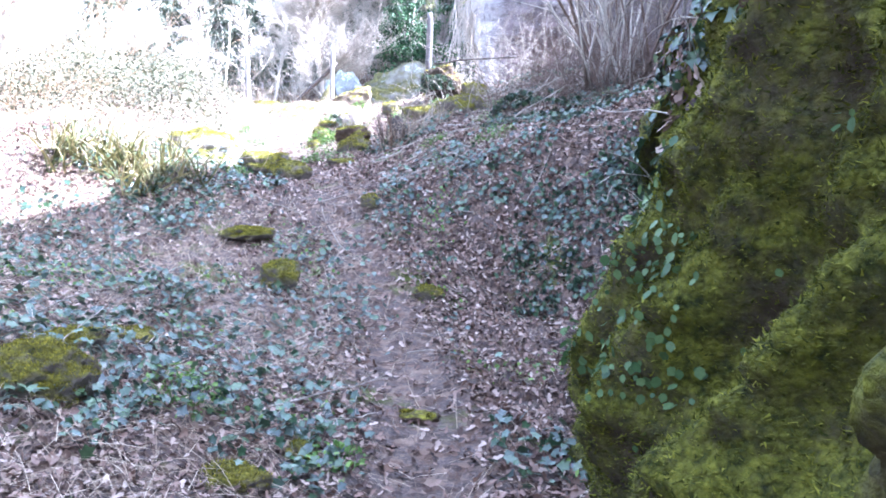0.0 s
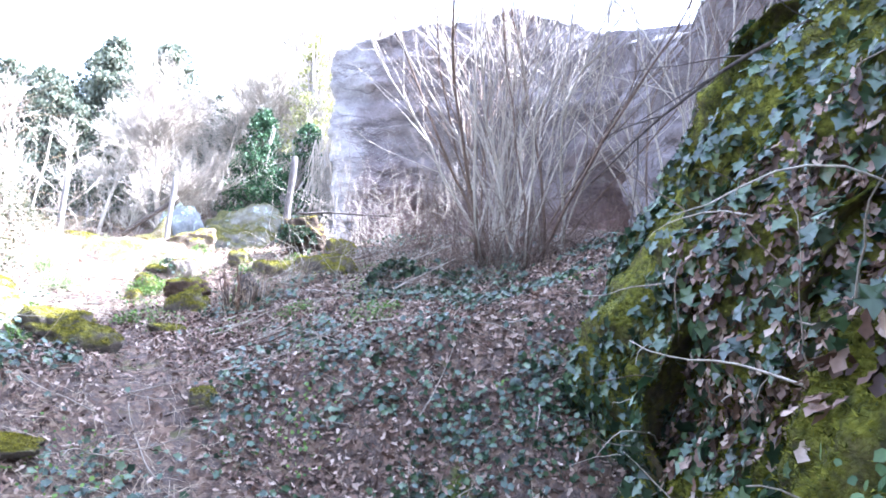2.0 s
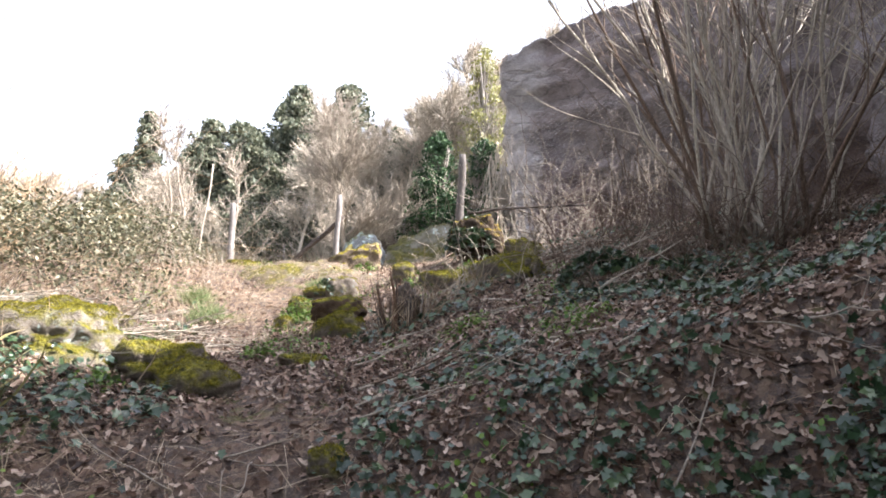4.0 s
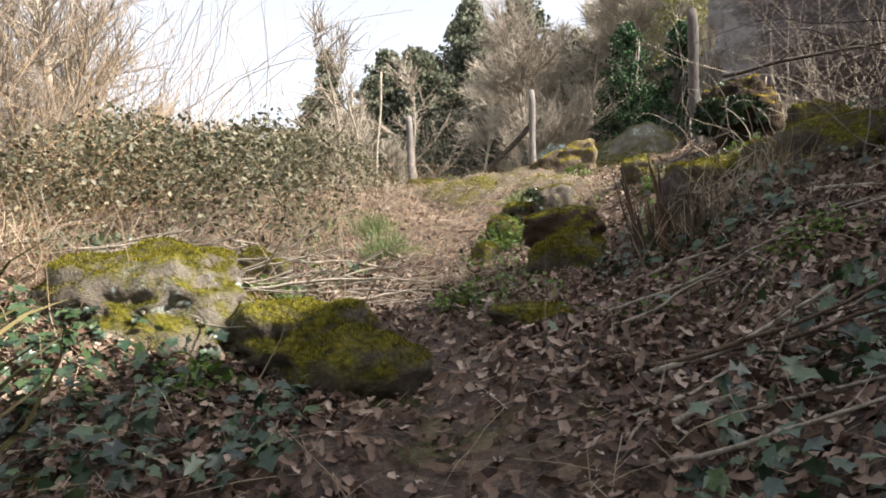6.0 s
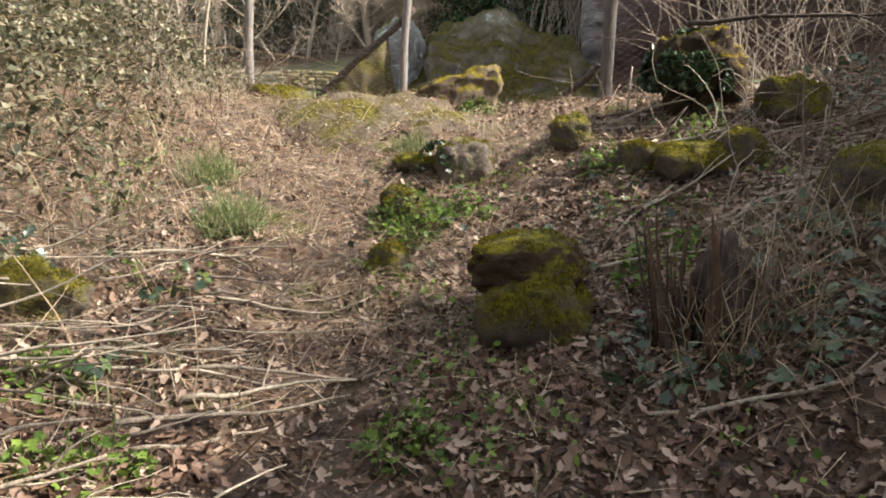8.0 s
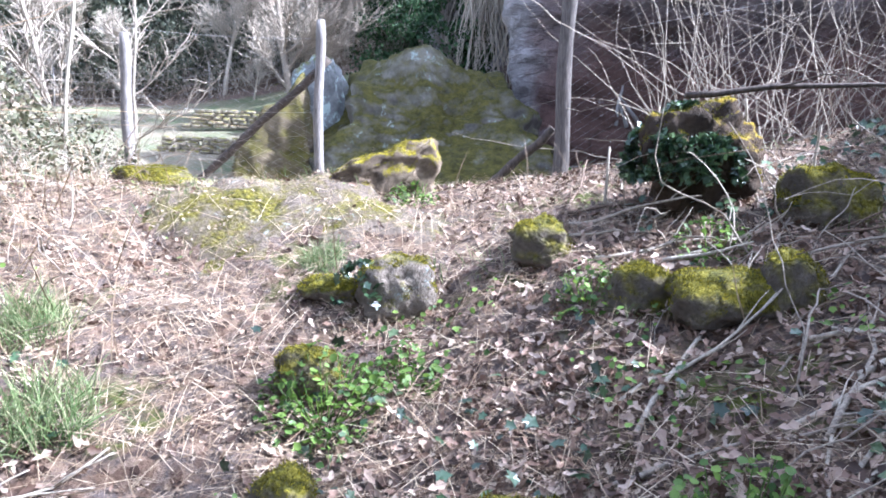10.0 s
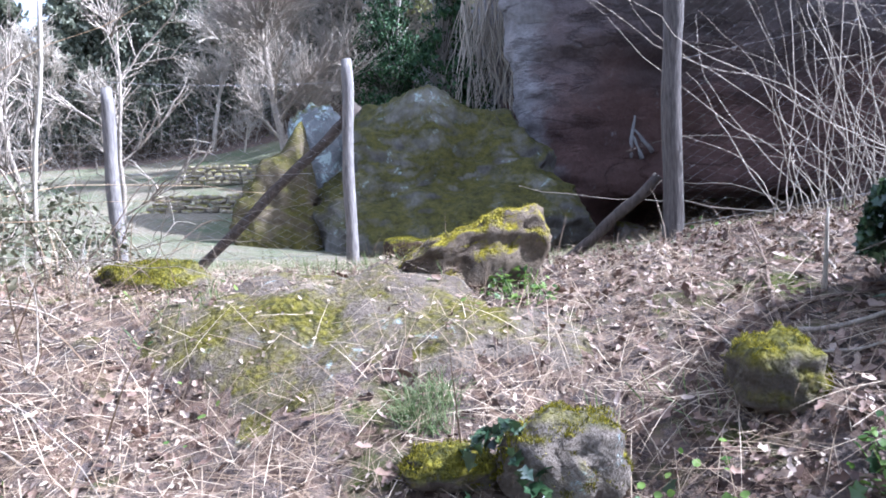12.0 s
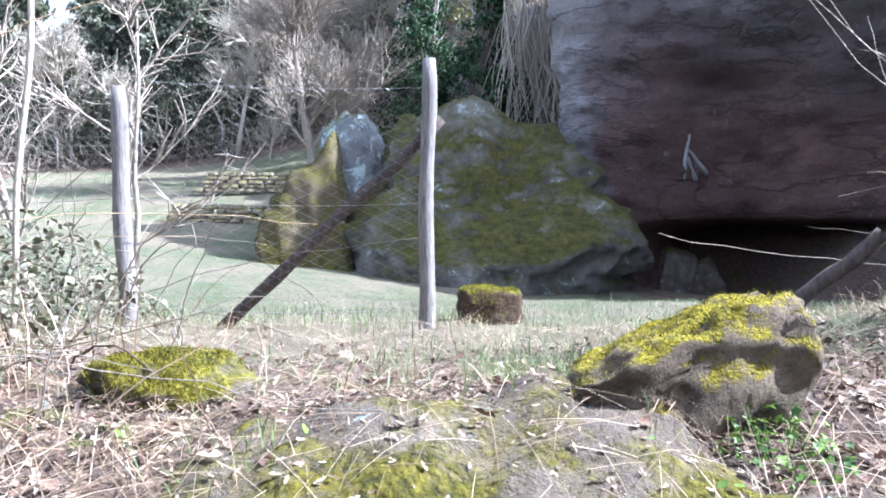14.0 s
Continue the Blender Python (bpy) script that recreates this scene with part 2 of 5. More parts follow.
def leaf_material(name, stops, rough=0.55, through_light=0.25, spec=0.4):
    """Leaves, each its own shade of the ramp."""
    m, t, b = node_material(name)
    g = t.nodes.new("ShaderNodeNewGeometry")
    c = ramp(t, g.outputs["Random Per Island"], stops)
    c = mix(t, 0.5, c, ramp(t, tex_noise(t, 60, 3, 0.6), [(0.3, (0.55, 0.55, 0.55)), (0.7, (1, 1, 1))]), "MULTIPLY")
    link(t, c, b.inputs["Base Color"])
    b.inputs["Roughness"].default_value = rough
    b.inputs["Specular IOR Level"].default_value = spec
    if through_light:
        tr = t.nodes.new("ShaderNodeBsdfTranslucent")
        link(t, c, tr.inputs["Color"])
        ms = t.nodes.new("ShaderNodeMixShader")
        ms.inputs[0].default_value = through_light
        link(t, b.outputs[0], ms.inputs[1])
        link(t, tr.outputs[0], ms.inputs[2])
        link(t, ms.outputs[0], t.nodes["Material Output"].inputs["Surface"])
    return m


def bark_material(name, dark, light, scale=1.0, moss=0.0, moss_color=(0.12, 0.14, 0.02), stretch=6.0):
    m, t, b = node_material(name)
    c = t.nodes.new("ShaderNodeTexCoord")
    mp = t.nodes.new("ShaderNodeMapping")
    mp.inputs["Scale"].default_value = (stretch, stretch, 1)
    link(t, c.outputs["Object"], mp.inputs["Vector"])
    n = t.nodes.new("ShaderNodeTexNoise")
    n.inputs["Scale"].default_value, n.inputs["Detail"].default_value, n.inputs["Roughness"].default_value = 6 * scale, 8, 0.7
    link(t, mp.outputs[0], n.inputs["Vector"])
    g = t.nodes.new("ShaderNodeNewGeometry")
    col = ramp(t, n.outputs["Fac"], [(0.3, dark), (0.68, light)])
    col = mix(t, 0.45, col, ramp(t, g.outputs["Random Per Island"], [(0, (0.4, 0.4, 0.4)), (1, (1, 1, 1))]), "MULTIPLY")
    if moss:
        mk = ramp(t, tex_noise(t, 3, 6, 0.7), [(0.62 - moss, (0, 0, 0)), (0.7 - moss, (1, 1, 1))])
        col = mix(t, mk, col, moss_color)
    link(t, col, b.inputs["Base Color"])
    b.inputs["Roughness"].default_value = 0.9
    b.inputs["Specular IOR Level"].default_value = 0.3
    relief(t, b, n.outputs["Fac"], 0.8, 0.01)
    return m


def ground_material():
    m, t, b = node_material("soil_and_litter")
    soil = mix(t, ramp(t, tex_noise(t, 6, 8, 0.7), [(0.3, (0, 0, 0)), (0.7, (1, 1, 1))]), (0.04, 0.032, 0.03), (0.125, 0.1, 0.092))
    crumbs = mix(t, ramp(t, tex_noise(t, 55, 6, 0.8), [(0.45, (0, 0, 0)), (0.62, (1, 1, 1))]), soil, (0.2, 0.15, 0.115))
    vo = t.nodes.new("ShaderNodeTexVoronoi")
    vo.inputs["Scale"].default_value, vo.inputs["Randomness"].default_value = 22, 1.0
    co = t.nodes.new("ShaderNodeTexCoord")
    link(t, co.outputs["Object"], vo.inputs["Vector"])
    bits = ramp(t, vo.outputs["Color"], [(0.15, (0.05, 0.03, 0.022)), (0.5, (0.15, 0.095, 0.065)), (0.85, (0.26, 0.185, 0.135))])
    crumbs = mix(t, ramp(t, tex_noise(t, 9, 6, 0.7), [(0.42, (0, 0, 0)), (0.58, (1, 1, 1))]), crumbs, bits)
    moss = mix(t, ramp(t, tex_noise(t, 25, 6, 0.7), [(0.3, (0, 0, 0)), (0.7, (1, 1, 1))]), (0.04, 0.055, 0.012), (0.14, 0.15, 0.03))
    mk = ramp(t, tex_noise(t, 1.6, 8, 0.7), [(0.56, (0, 0, 0)), (0.66, (1, 1, 1))])
    link(t, mix(t, mk, crumbs, moss), b.inputs["Base Color"])
    b.inputs["Roughness"].default_value = 0.95
    b.inputs["Specular IOR Level"].default_value = 0.2
    h = math_node(t, "ADD", tex_noise(t, 12, 8, 0.75), math_node(t, "MULTIPLY", tex_noise(t, 90, 4, 0.7), 0.6))
    relief(t, b, h, 1.0, 0.03)
    return m


def meadow_material():
    m, t, b = node_material("short_meadow_grass")
    g = mix(t, ramp(t, tex_noise(t, 40, 6, 0.8), [(0.35, (0, 0, 0)), (0.7, (1, 1, 1))]), (0.03, 0.052, 0.016), (0.14, 0.165, 0.07))
    dry = mix(t, ramp(t, tex_noise(t, 60, 6, 0.8), [(0.35, (0, 0, 0)), (0.7, (1, 1, 1))]), (0.09, 0.075, 0.048), (0.3, 0.25, 0.165))
    mk = ramp(t, tex_noise(t, 0.5, 8, 0.7), [(0.36, (0, 0, 0)), (0.58, (1, 1, 1))])
    link(t, mix(t, mk, g, dry), b.inputs["Base Color"])
    b.inputs["Roughness"].default_value = 0.95
    relief(t, b, tex_noise(t, 50, 6, 0.8), 1.0, 0.04)
    return m


MOSS_D, MOSS_L = (0.032, 0.035, 0.006), (0.2, 0.175, 0.016)
SOIL, MEADOW = ground_material(), meadow_material()
STONE = rock_material("mossy_stone", (0.11, 0.09, 0.07), (0.32, 0.28, 0.23), MOSS_D, MOSS_L, 0.86, 0.2, 0.04)
STONE_GREEN = rock_material("thick_moss_stone", (0.09, 0.075, 0.06), (0.24, 0.2, 0.16), MOSS_D, (0.22, 0.19, 0.016), 0.76, 0.25)
STONE_WEDGE = rock_material("crumbly_brown_stone", (0.06, 0.042, 0.028), (0.4, 0.31, 0.22), (0.11, 0.09, 0.008), (0.46, 0.38, 0.016), 0.84, 0.12, 0.0, scale=2.2)
STONE_LICHEN = rock_material("lichened_dark_stone", (0.03, 0.022, 0.016), (0.13, 0.09, 0.06), (0.12, 0.08, 0.005), (0.5, 0.36, 0.02), 0.92, 0.12, scale=1.4)
STONE_BROWN = rock_material("earth_brown_stone", (0.045, 0.028, 0.018), (0.15, 0.1, 0.065), MOSS_D, (0.3, 0.28, 0.02), 0.9, 0.15)
STONE_BARE = rock_material("tuff_with_little_moss", (0.12, 0.095, 0.075), (0.38, 0.32, 0.26), (0.06, 0.06, 0.008), MOSS_L, 0.94, 0.2, 0.03)
CLIFF_MOSS = rock_material("moss_curtain_rock", (0.035, 0.026, 0.017), (0.13, 0.095, 0.06), (0.022, 0.028, 0.005), (0.22, 0.215, 0.022), 0.6, 0.25, up=0.4)
BIG_STONE = rock_material("weathered_boulder", (0.07, 0.064, 0.055), (0.28, 0.26, 0.23), (0.028, 0.028, 0.008), (0.105, 0.092, 0.017), 0.76, 0.3, 0.03, up=0.7, scale=0.45)
CREST = rock_material("crest_tuff", (0.085, 0.066, 0.05), (0.25, 0.2, 0.155), (0.035, 0.033, 0.006), (0.17, 0.145, 0.014), 0.95, 0.16, 0.02)
OAK = leaf_material("dead_oak_leaf", [(0, (0.04, 0.022, 0.015)), (0.4, (0.12, 0.068, 0.044)), (0.7, (0.28, 0.18, 0.13)), (1, (0.56, 0.44, 0.35))], 0.6, 0.15)
IVY_FAR = leaf_material("tree_ivy_leaf", [(0, (0.012, 0.03, 0.012)), (0.6, (0.035, 0.08, 0.03)), (1, (0.09, 0.15, 0.06))], 0.65, 0.2, 0.25)
IVY = leaf_material("ivy_leaf", [(0, (0.012, 0.03, 0.015)), (0.6, (0.035, 0.075, 0.03)), (1, (0.1, 0.15, 0.06))], 0.33, 0.15, 0.7)
HERB = leaf_material("fresh_herb_leaf", [(0, (0.05, 0.11, 0.018)), (1, (0.22, 0.33, 0.06))], 0.5, 0.35)
GRASS = leaf_material("grass_blade", [(0, (0.08, 0.13, 0.035)), (0.6, (0.2, 0.26, 0.1)), (1, (0.42, 0.4, 0.24))], 0.6, 0.3)
STRAW = leaf_material("dry_stem", [(0, (0.14, 0.09, 0.05)), (0.6, (0.36, 0.26, 0.165)), (1, (0.68, 0.56, 0.4))], 0.65, 0.1)
BRAMBLE = leaf_material("bramble_leaf", [(0, (0.035, 0.04, 0.02)), (0.6, (0.12, 0.12, 0.065)), (1, (0.34, 0.3, 0.2))], 0.5, 0.25)
# Lightened and greyed: distance haze put into the leaf colour.
NEEDLE = leaf_material("evergreen_leaf", [(0, (0.055, 0.07, 0.045)), (0.6, (0.14, 0.155, 0.1)), (1, (0.34, 0.34, 0.24))], 0.5, 0.3)
BARK = bark_material("grey_bark", (0.12, 0.1, 0.085), (0.4, 0.36, 0.31), 1.0)
# Pale twigs, lightened further for far trees: haze put into the colour.
FAR_TWIG = bark_material("pale_hazed_twig", (0.26, 0.22, 0.17), (0.62, 0.55, 0.45), 2.0)
TWIG = bark_material("pale_twig", (0.16, 0.13, 0.1), (0.5, 0.43, 0.35), 2.0)
TWIG_DARK = bark_material("brown_cane", (0.05, 0.032, 0.025), (0.24, 0.17, 0.12), 2.0)
POST = bark_material("weathered_post_wood", (0.09, 0.08, 0.075), (0.34, 0.31, 0.29), 1.5, stretch=9)
# Greyer-brown wood, darkened further: the tall post's shade put into its colour.
SHADED_POST = bark_material("shaded_grey_brown_post", (0.05, 0.043, 0.04), (0.2, 0.175, 0.16), 1.5, stretch=9)
DARKWOOD = bark_material("dark_wood", (0.03, 0.024, 0.02), (0.15, 0.12, 0.1), 1.2)
ROTTEN = bark_material("rotten_brown_wood", (0.045, 0.027, 0.018), (0.21, 0.125, 0.08), 1.0, 0.05)


def cliff_material():
    m, t, b = node_material("tuff_cliff")
    c = t.nodes.new("ShaderNodeTexCoord")
    mp = t.nodes.new("ShaderNodeMapping")
    mp.inputs["Scale"].default_value, mp.inputs["Rotation"].default_value = (0.3, 0.3, 0.65), (0.12, 0.1, 0)
    link(t, c.outputs["Object"], mp.inputs["Vector"])
    n = t.nodes.new("ShaderNodeTexNoise")
    n.inputs["Scale"].default_value, n.inputs["Detail"].default_value, n.inputs["Roughness"].default_value = 1.2, 10, 0.7
    link(t, mp.outputs[0], n.inputs["Vector"])
    grey = ramp(t, n.outputs["Fac"], [(0.3, (0.12, 0.1, 0.098)), (0.7, (0.32, 0.27, 0.265))])
    red = ramp(t, n.outputs["Fac"], [(0.3, (0.085, 0.045, 0.036)), (0.7, (0.26, 0.15, 0.12))])
    s = t.nodes.new("ShaderNodeSeparateXYZ")
    link(t, c.outputs["Object"], s.inputs[0])
    level = math_node(t, "ADD", s.outputs["Z"], math_node(t, "MULTIPLY", tex_noise(t, 0.3, 6, 0.6), 6.0))
    level = math_node(t, "MULTIPLY", level, 0.05)
    iron = ramp(t, math_node(t, "MULTIPLY", s.outputs["Y"], 0.02), [(0.38, (0, 0, 0)), (0.48, (1, 1, 1))])   # the iron-red bed crops out in the shelter alone
    iron = math_node(t, "MULTIPLY", iron, ramp(t, level, [(0.42, (1, 1, 1)), (0.56, (0, 0, 0))]))
    col = mix(t, iron, grey, red)
    # Grey corner pillar, painted paler so that it looks lit.
    corner = math_node(t, "ADD", s.outputs["X"], math_node(t, "MULTIPLY", tex_noise(t, 0.55, 6, 0.65), 2.7))
    col = mix(t, ramp(t, math_node(t, "MULTIPLY", corner, 0.1), [(0.345, (1, 1, 1)), (0.40, (0, 0, 0))]), col, ramp(t, n.outputs["Fac"], [(0.3, (0.2, 0.18, 0.175)), (0.7, (0.5, 0.46, 0.45))]))
    cm = t.nodes.new("ShaderNodeMapping")
    cm.inputs["Scale"].default_value = (0.3, 0.3, 0.9)
    link(t, c.outputs["Object"], cm.inputs["Vector"])
    cn = t.nodes.new("ShaderNodeTexNoise")
    cn.inputs["Scale"].default_value, cn.inputs["Detail"].default_value, cn.inputs["Roughness"].default_value, cn.inputs["Distortion"].default_value = 1.0, 7, 0.6, 0.15
    link(t, cm.outputs[0], cn.inputs["Vector"])
    crack = ramp(t, cn.outputs["Fac"], [(0.47, (1, 1, 1)), (0.495, (0.3, 0.28, 0.27)), (0.52, (1, 1, 1))])
    col = mix(t, 0.45, col, crack, "MULTIPLY")
    pale = ramp(t, tex_noise(t, 1.1, 9, 0.75, distort=0.5), [(0.6, (0, 0, 0)), (0.68, (1, 1, 1))])
    col = mix(t, math_node(t, "MULTIPLY", pale, 0.55), col, (0.42, 0.39, 0.37))
    col = mix(t, 0.6, col, ramp(t, tex_noise(t, 12, 8, 0.75), [(0.3, (0.4, 0.4, 0.4)), (0.7, (1, 1, 1))]), "MULTIPLY")
    link(t, col, b.inputs["Base Color"])
    b.inputs["Roughness"].default_value = 0.95
    relief(t, b, math_node(t, "ADD", math_node(t, "ADD", n.outputs["Fac"], math_node(t, "MULTIPLY", crack, 0.4)), math_node(t, "MULTIPLY", tex_noise(t, 6, 8, 0.75), 0.7)), 1.0, 0.2)
    return m


CLIFF = cliff_material()
MOSS_LEAF = leaf_material("moss_shoot", [(0, (0.035, 0.036, 0.006)), (0.6, (0.165, 0.145, 0.013)), (1, (0.44, 0.38, 0.03))], 0.8, 0.35, 0.2)


# ---- ground: one sheet, fine near the path, coarse towards the horizon ----
def spaced(stops):
    """Grid lines: rows of (start, step) up to a last start."""
    out = []
    for (a, step), (b, _) in zip(stops, stops[1:]):
        n = max(1, round((b - a) / step))
        out.extend(a + (b - a) * np.arange(n) / n)
    return np.array(out + [stops[-1][0]])


gx = spaced([(-900, 120), (-180, 20), (-40, 2), (-12, 0.4), (-5.5, 0.06), (4.5, 0.3), (14, 2), (40, 20), (180, 120), (900, 1)])
gy = spaced([(-900, 120), (-60, 10), (-10, 1), (-2, 0.25), (2.4, 0.05), (15.5, 0.12), (24, 0.6), (40, 3), (100, 20), (200, 100), (900, 1)])
X, Y = np.meshgrid(gx, gy)
Z = ground_z(X, Y)
nx, ny = len(gx), len(gy)
i, j = np.meshgrid(np.arange(nx - 1), np.arange(ny - 1))
i, j = i.ravel(), j.ravel()
quads = np.stack([j * nx + i, j * nx + i + 1, (j + 1) * nx + i + 1, (j + 1) * nx + i], 1)
cx, cy = X.ravel()[quads].mean(1), Y.ravel()[quads].mean(1)
is_meadow = (cy > 15.0 + 0.5 * vnoise(cx * 1.7, cy * 1.7)) & (cx > -30) & (cy < 46 + 0.15 * (cx + 10)) & (cx < 2)
ground = thing("ground", "leaf-strewn soil slope rising to a grassy field", "ground",
               mesh_from("ground", np.stack([X, Y, Z], -1).reshape(-1, 3), quads, [SOIL, MEADOW, CREST], True, np.where(outcrop(cx, cy) > 0.5, 2, is_meadow)), kind="structure")


# ---- stones ----
def lump(seed, size, rough=0.24, detail=4, boxy=0.25, turn=0.0):
    """Verts and triangles of an uneven stone, centred, of the given size in metres."""
    bm = bmesh.new()
    bmesh.ops.create_icosphere(bm, subdivisions=detail, radius=1.0)
    v = np.array([p.co for p in bm.verts])
    f = np.array([[q.index for q in p.verts] for p in bm.faces])
    bm.free()
    p = np.abs(v) ** (1 - 0.5 * boxy) * np.sign(v)
    v = v * (1 - boxy) + p / np.abs(p).max(1, keepdims=True) * boxy * 0.92 + v * 0.0
    o = seed * 7.31
    d = fbm(4, v[:, 0] * 1.3 + o, v[:, 1] * 1.3 + o, v[:, 2] * 1.3 - o)
    c = fbm(3, v[:, 0] * 5 - o, v[:, 1] * 5 + o, v[:, 2] * 5)
    e = fbm(2, v[:, 0] * 15 - o, v[:, 1] * 15 + o, v[:, 2] * 15) if detail > 3 else 0
    v = v * (1 + rough * d + rough * 0.34 * c + rough * 0.14 * e)[:, None]
    v = v * (np.array(size) / 2)
    a = radians(turn)
    v = v @ np.array([[math.cos(a), math.sin(a), 0], [-math.sin(a), math.cos(a), 0], [0, 0, 1]])
    return v, f


def stone(name, label, x, y, size, material, seed, sink=0.3, rough=0.24, detail=4, boxy=0.25, turn=0.0, z=None, tilt=0.0, group="", moss=1.0):
    v, f = lump(seed, size, rough, detail, boxy, turn)
    a = radians(tilt)
    v = v @ np.array([[math.cos(a), 0, -math.sin(a)], [0, 1, 0], [math.sin(a), 0, math.cos(a)]])
    base = float(ground_z(x, y)) if z is None else z
    ob = thing(name, label, "stone", mesh_from(name, v, f, material), (x, y, base + size[2] * (0.5 - sink)), group)
    if moss:
        tagged(part("moss", moss_on(v, f, int(moss * 22000 * size[0] * size[1]), seed), ob, "shaggy yellow-green moss"), kind="stuff")
    return ob


def moss_on(v, f, count, seed):
    """Short shoots on the upper faces, in patches."""
    a, b, c = v[f[:, 0]], v[f[:, 1]], v[f[:, 2]]
    nm = np.cross(b - a, c - a)
    area = np.linalg.norm(nm, axis=1)
    nm = nm / (area[:, None] + 1e-12)
    mid = (a + b + c) / 3
    keep = area * smooth(0.35, 0.7, nm[:, 2] * 0.8 + 0.6 * fbm(3, mid[:, 0] * 4 + seed, mid[:, 1] * 4, mid[:, 2] * 4))
    k = rng.choice(len(f), count, p=keep / keep.sum())
    u = rng.dirichlet((1, 1, 1), count)
    p = a[k] * u[:, :1] + b[k] * u[:, 1:2] + c[k] * u[:, 2:] + nm[k] * 0.004
    shoot = np.array([(0, -0.12, 0), (0, 0.12, 0), (0.25, 0, 1.0)]), np.array([(0, 1, 2)])
    return scatter("moss", *shoot, p, rng.uniform(0.008, 0.02, count), rng.uniform(0, 6.283, count), rng.normal(0, 0.7, count), rng.normal(0, 0.7, count), MOSS_LEAF)


stone("mossy_boulder", "low two-lobed boulder under olive moss beside the path", -2.12, 8.58, (0.66, 0.5, 0.46), STONE_GREEN, 3, 0.46, 0.28, 5, 0.05)
stone("mossy_boulder", "smaller moss-grown lobe against the larger boulder", -1.8, 8.4, (0.46, 0.42, 0.36), STONE_GREEN, 5, 0.42, 0.28, 4, 0.05)
stone("pale_boulder", "pale tuff boulder with yellow moss patches beside the path", -2.84, 8.62, (1.0, 0.8, 0.62), STONE, 8, 0.6, 0.26, 5, 0.2)
stone("flat_stone", "flat slab capped with bright yellow-green moss", -1.83, 6.7, (0.46, 0.34, 0.14), STONE_GREEN, 11, 0.1)
stone("mossy_stone", "squat stone thick with bright yellow moss", -1.38, 6.0, (0.36, 0.3, 0.3), STONE_GREEN, 13, 0.3)
stone("mossy_stone", "small mossy stone at the path's edge", -0.12, 6.05, (0.24, 0.2, 0.18), STONE_GREEN, 14, 0.3)
stone("mossy_stone", "rounded stone covered in yellow-green moss among dead leaves", -1.86, 3.2, (0.54, 0.36, 0.36), STONE_GREEN, 17, 0.35, 0.2, 5, 0.0)
stone("mossy_stone", "brown block with a moss cap on another stone", -1.33, 10.54, (0.5, 0.36, 0.25), STONE_BROWN, 21, 0.0, z=1.89, boxy=0.45, tilt=-8)
stone("mossy_stone", "moss-grown block leaning in the bank under a second stone", -1.27, 10.42, (0.5, 0.4, 0.34), STONE_GREEN, 23, 0.22, boxy=0.12, tilt=-20, rough=0.18)
stone("grey_stone", "grey stone with ivy at its side in straw", -1.66, 12.52, (0.4, 0.34, 0.36), STONE_BARE, 25, 0.25)
stone("mossy_stone", "cushion of bright moss on a low stone", -3.45, 14.35, (0.6, 0.4, 0.26), STONE_GREEN, 35, 0.35)


def riven(heart, blocks, detail, size, relief_size=1.0):
    """A weathered mass: several blocks bounded by rough cleavage planes, grown together round one heart."""
    bm = bmesh.new()
    bmesh.ops.create_icosphere(bm, subdivisions=detail, radius=1.0)
    d = np.array([p.co for p in bm.verts])
    f = np.array([[q.index for q in p.verts] for p in bm.faces])
    bm.free()
    heart = np.array(heart)
    reach = np.full(len(d), 0.17)
    for planes in blocks:
        soft = np.zeros(len(d))
        for k, (normal, point) in enumerate(planes):
            n = np.array(normal) / np.linalg.norm(normal)
            gap = max(0.05, float((np.array(point) - heart) @ n))
            gap = gap * (1 + 0.1 * fbm(2, d[:, 0] * 3 + k, d[:, 1] * 3, d[:, 2] * 3))
            soft = soft + np.maximum(0, d @ n / gap) ** 16
        reach = np.maximum(reach, 1 / np.maximum(soft, 1e-9) ** (1 / 16))
    p = (heart + d * reach[:, None]) / size
    tilted = p[:, 2] + 0.16 * p[:, 0]
    beds = 0.07 * vnoise(tilted * 2.4 + 0.8 * vnoise(p[:, 0], p[:, 1]), p[:, 0] * 0.5) + 0.03 * vnoise(tilted * 8, p[:, 0] * 1.2)
    rel = beds - 0.3 * np.abs(vnoise(p[:, 0] * 0.8 + 3, p[:, 1] * 0.8, p[:, 2] * 1.1)) - 0.12 * np.abs(vnoise(p[:, 0] * 2.3, p[:, 1] * 2.3 + 5, p[:, 2] * 2.9)) + 0.15 + 0.12 * fbm(4, p[:, 0] * 1.1, p[:, 1] * 1.1, p[:, 2] * 1.8) + 0.06 * fbm(4, p[:, 0] * 4, p[:, 1] * 4, p[:, 2] * 6)
    return heart + d * (reach + rel * relief_size * size)[:, None], f


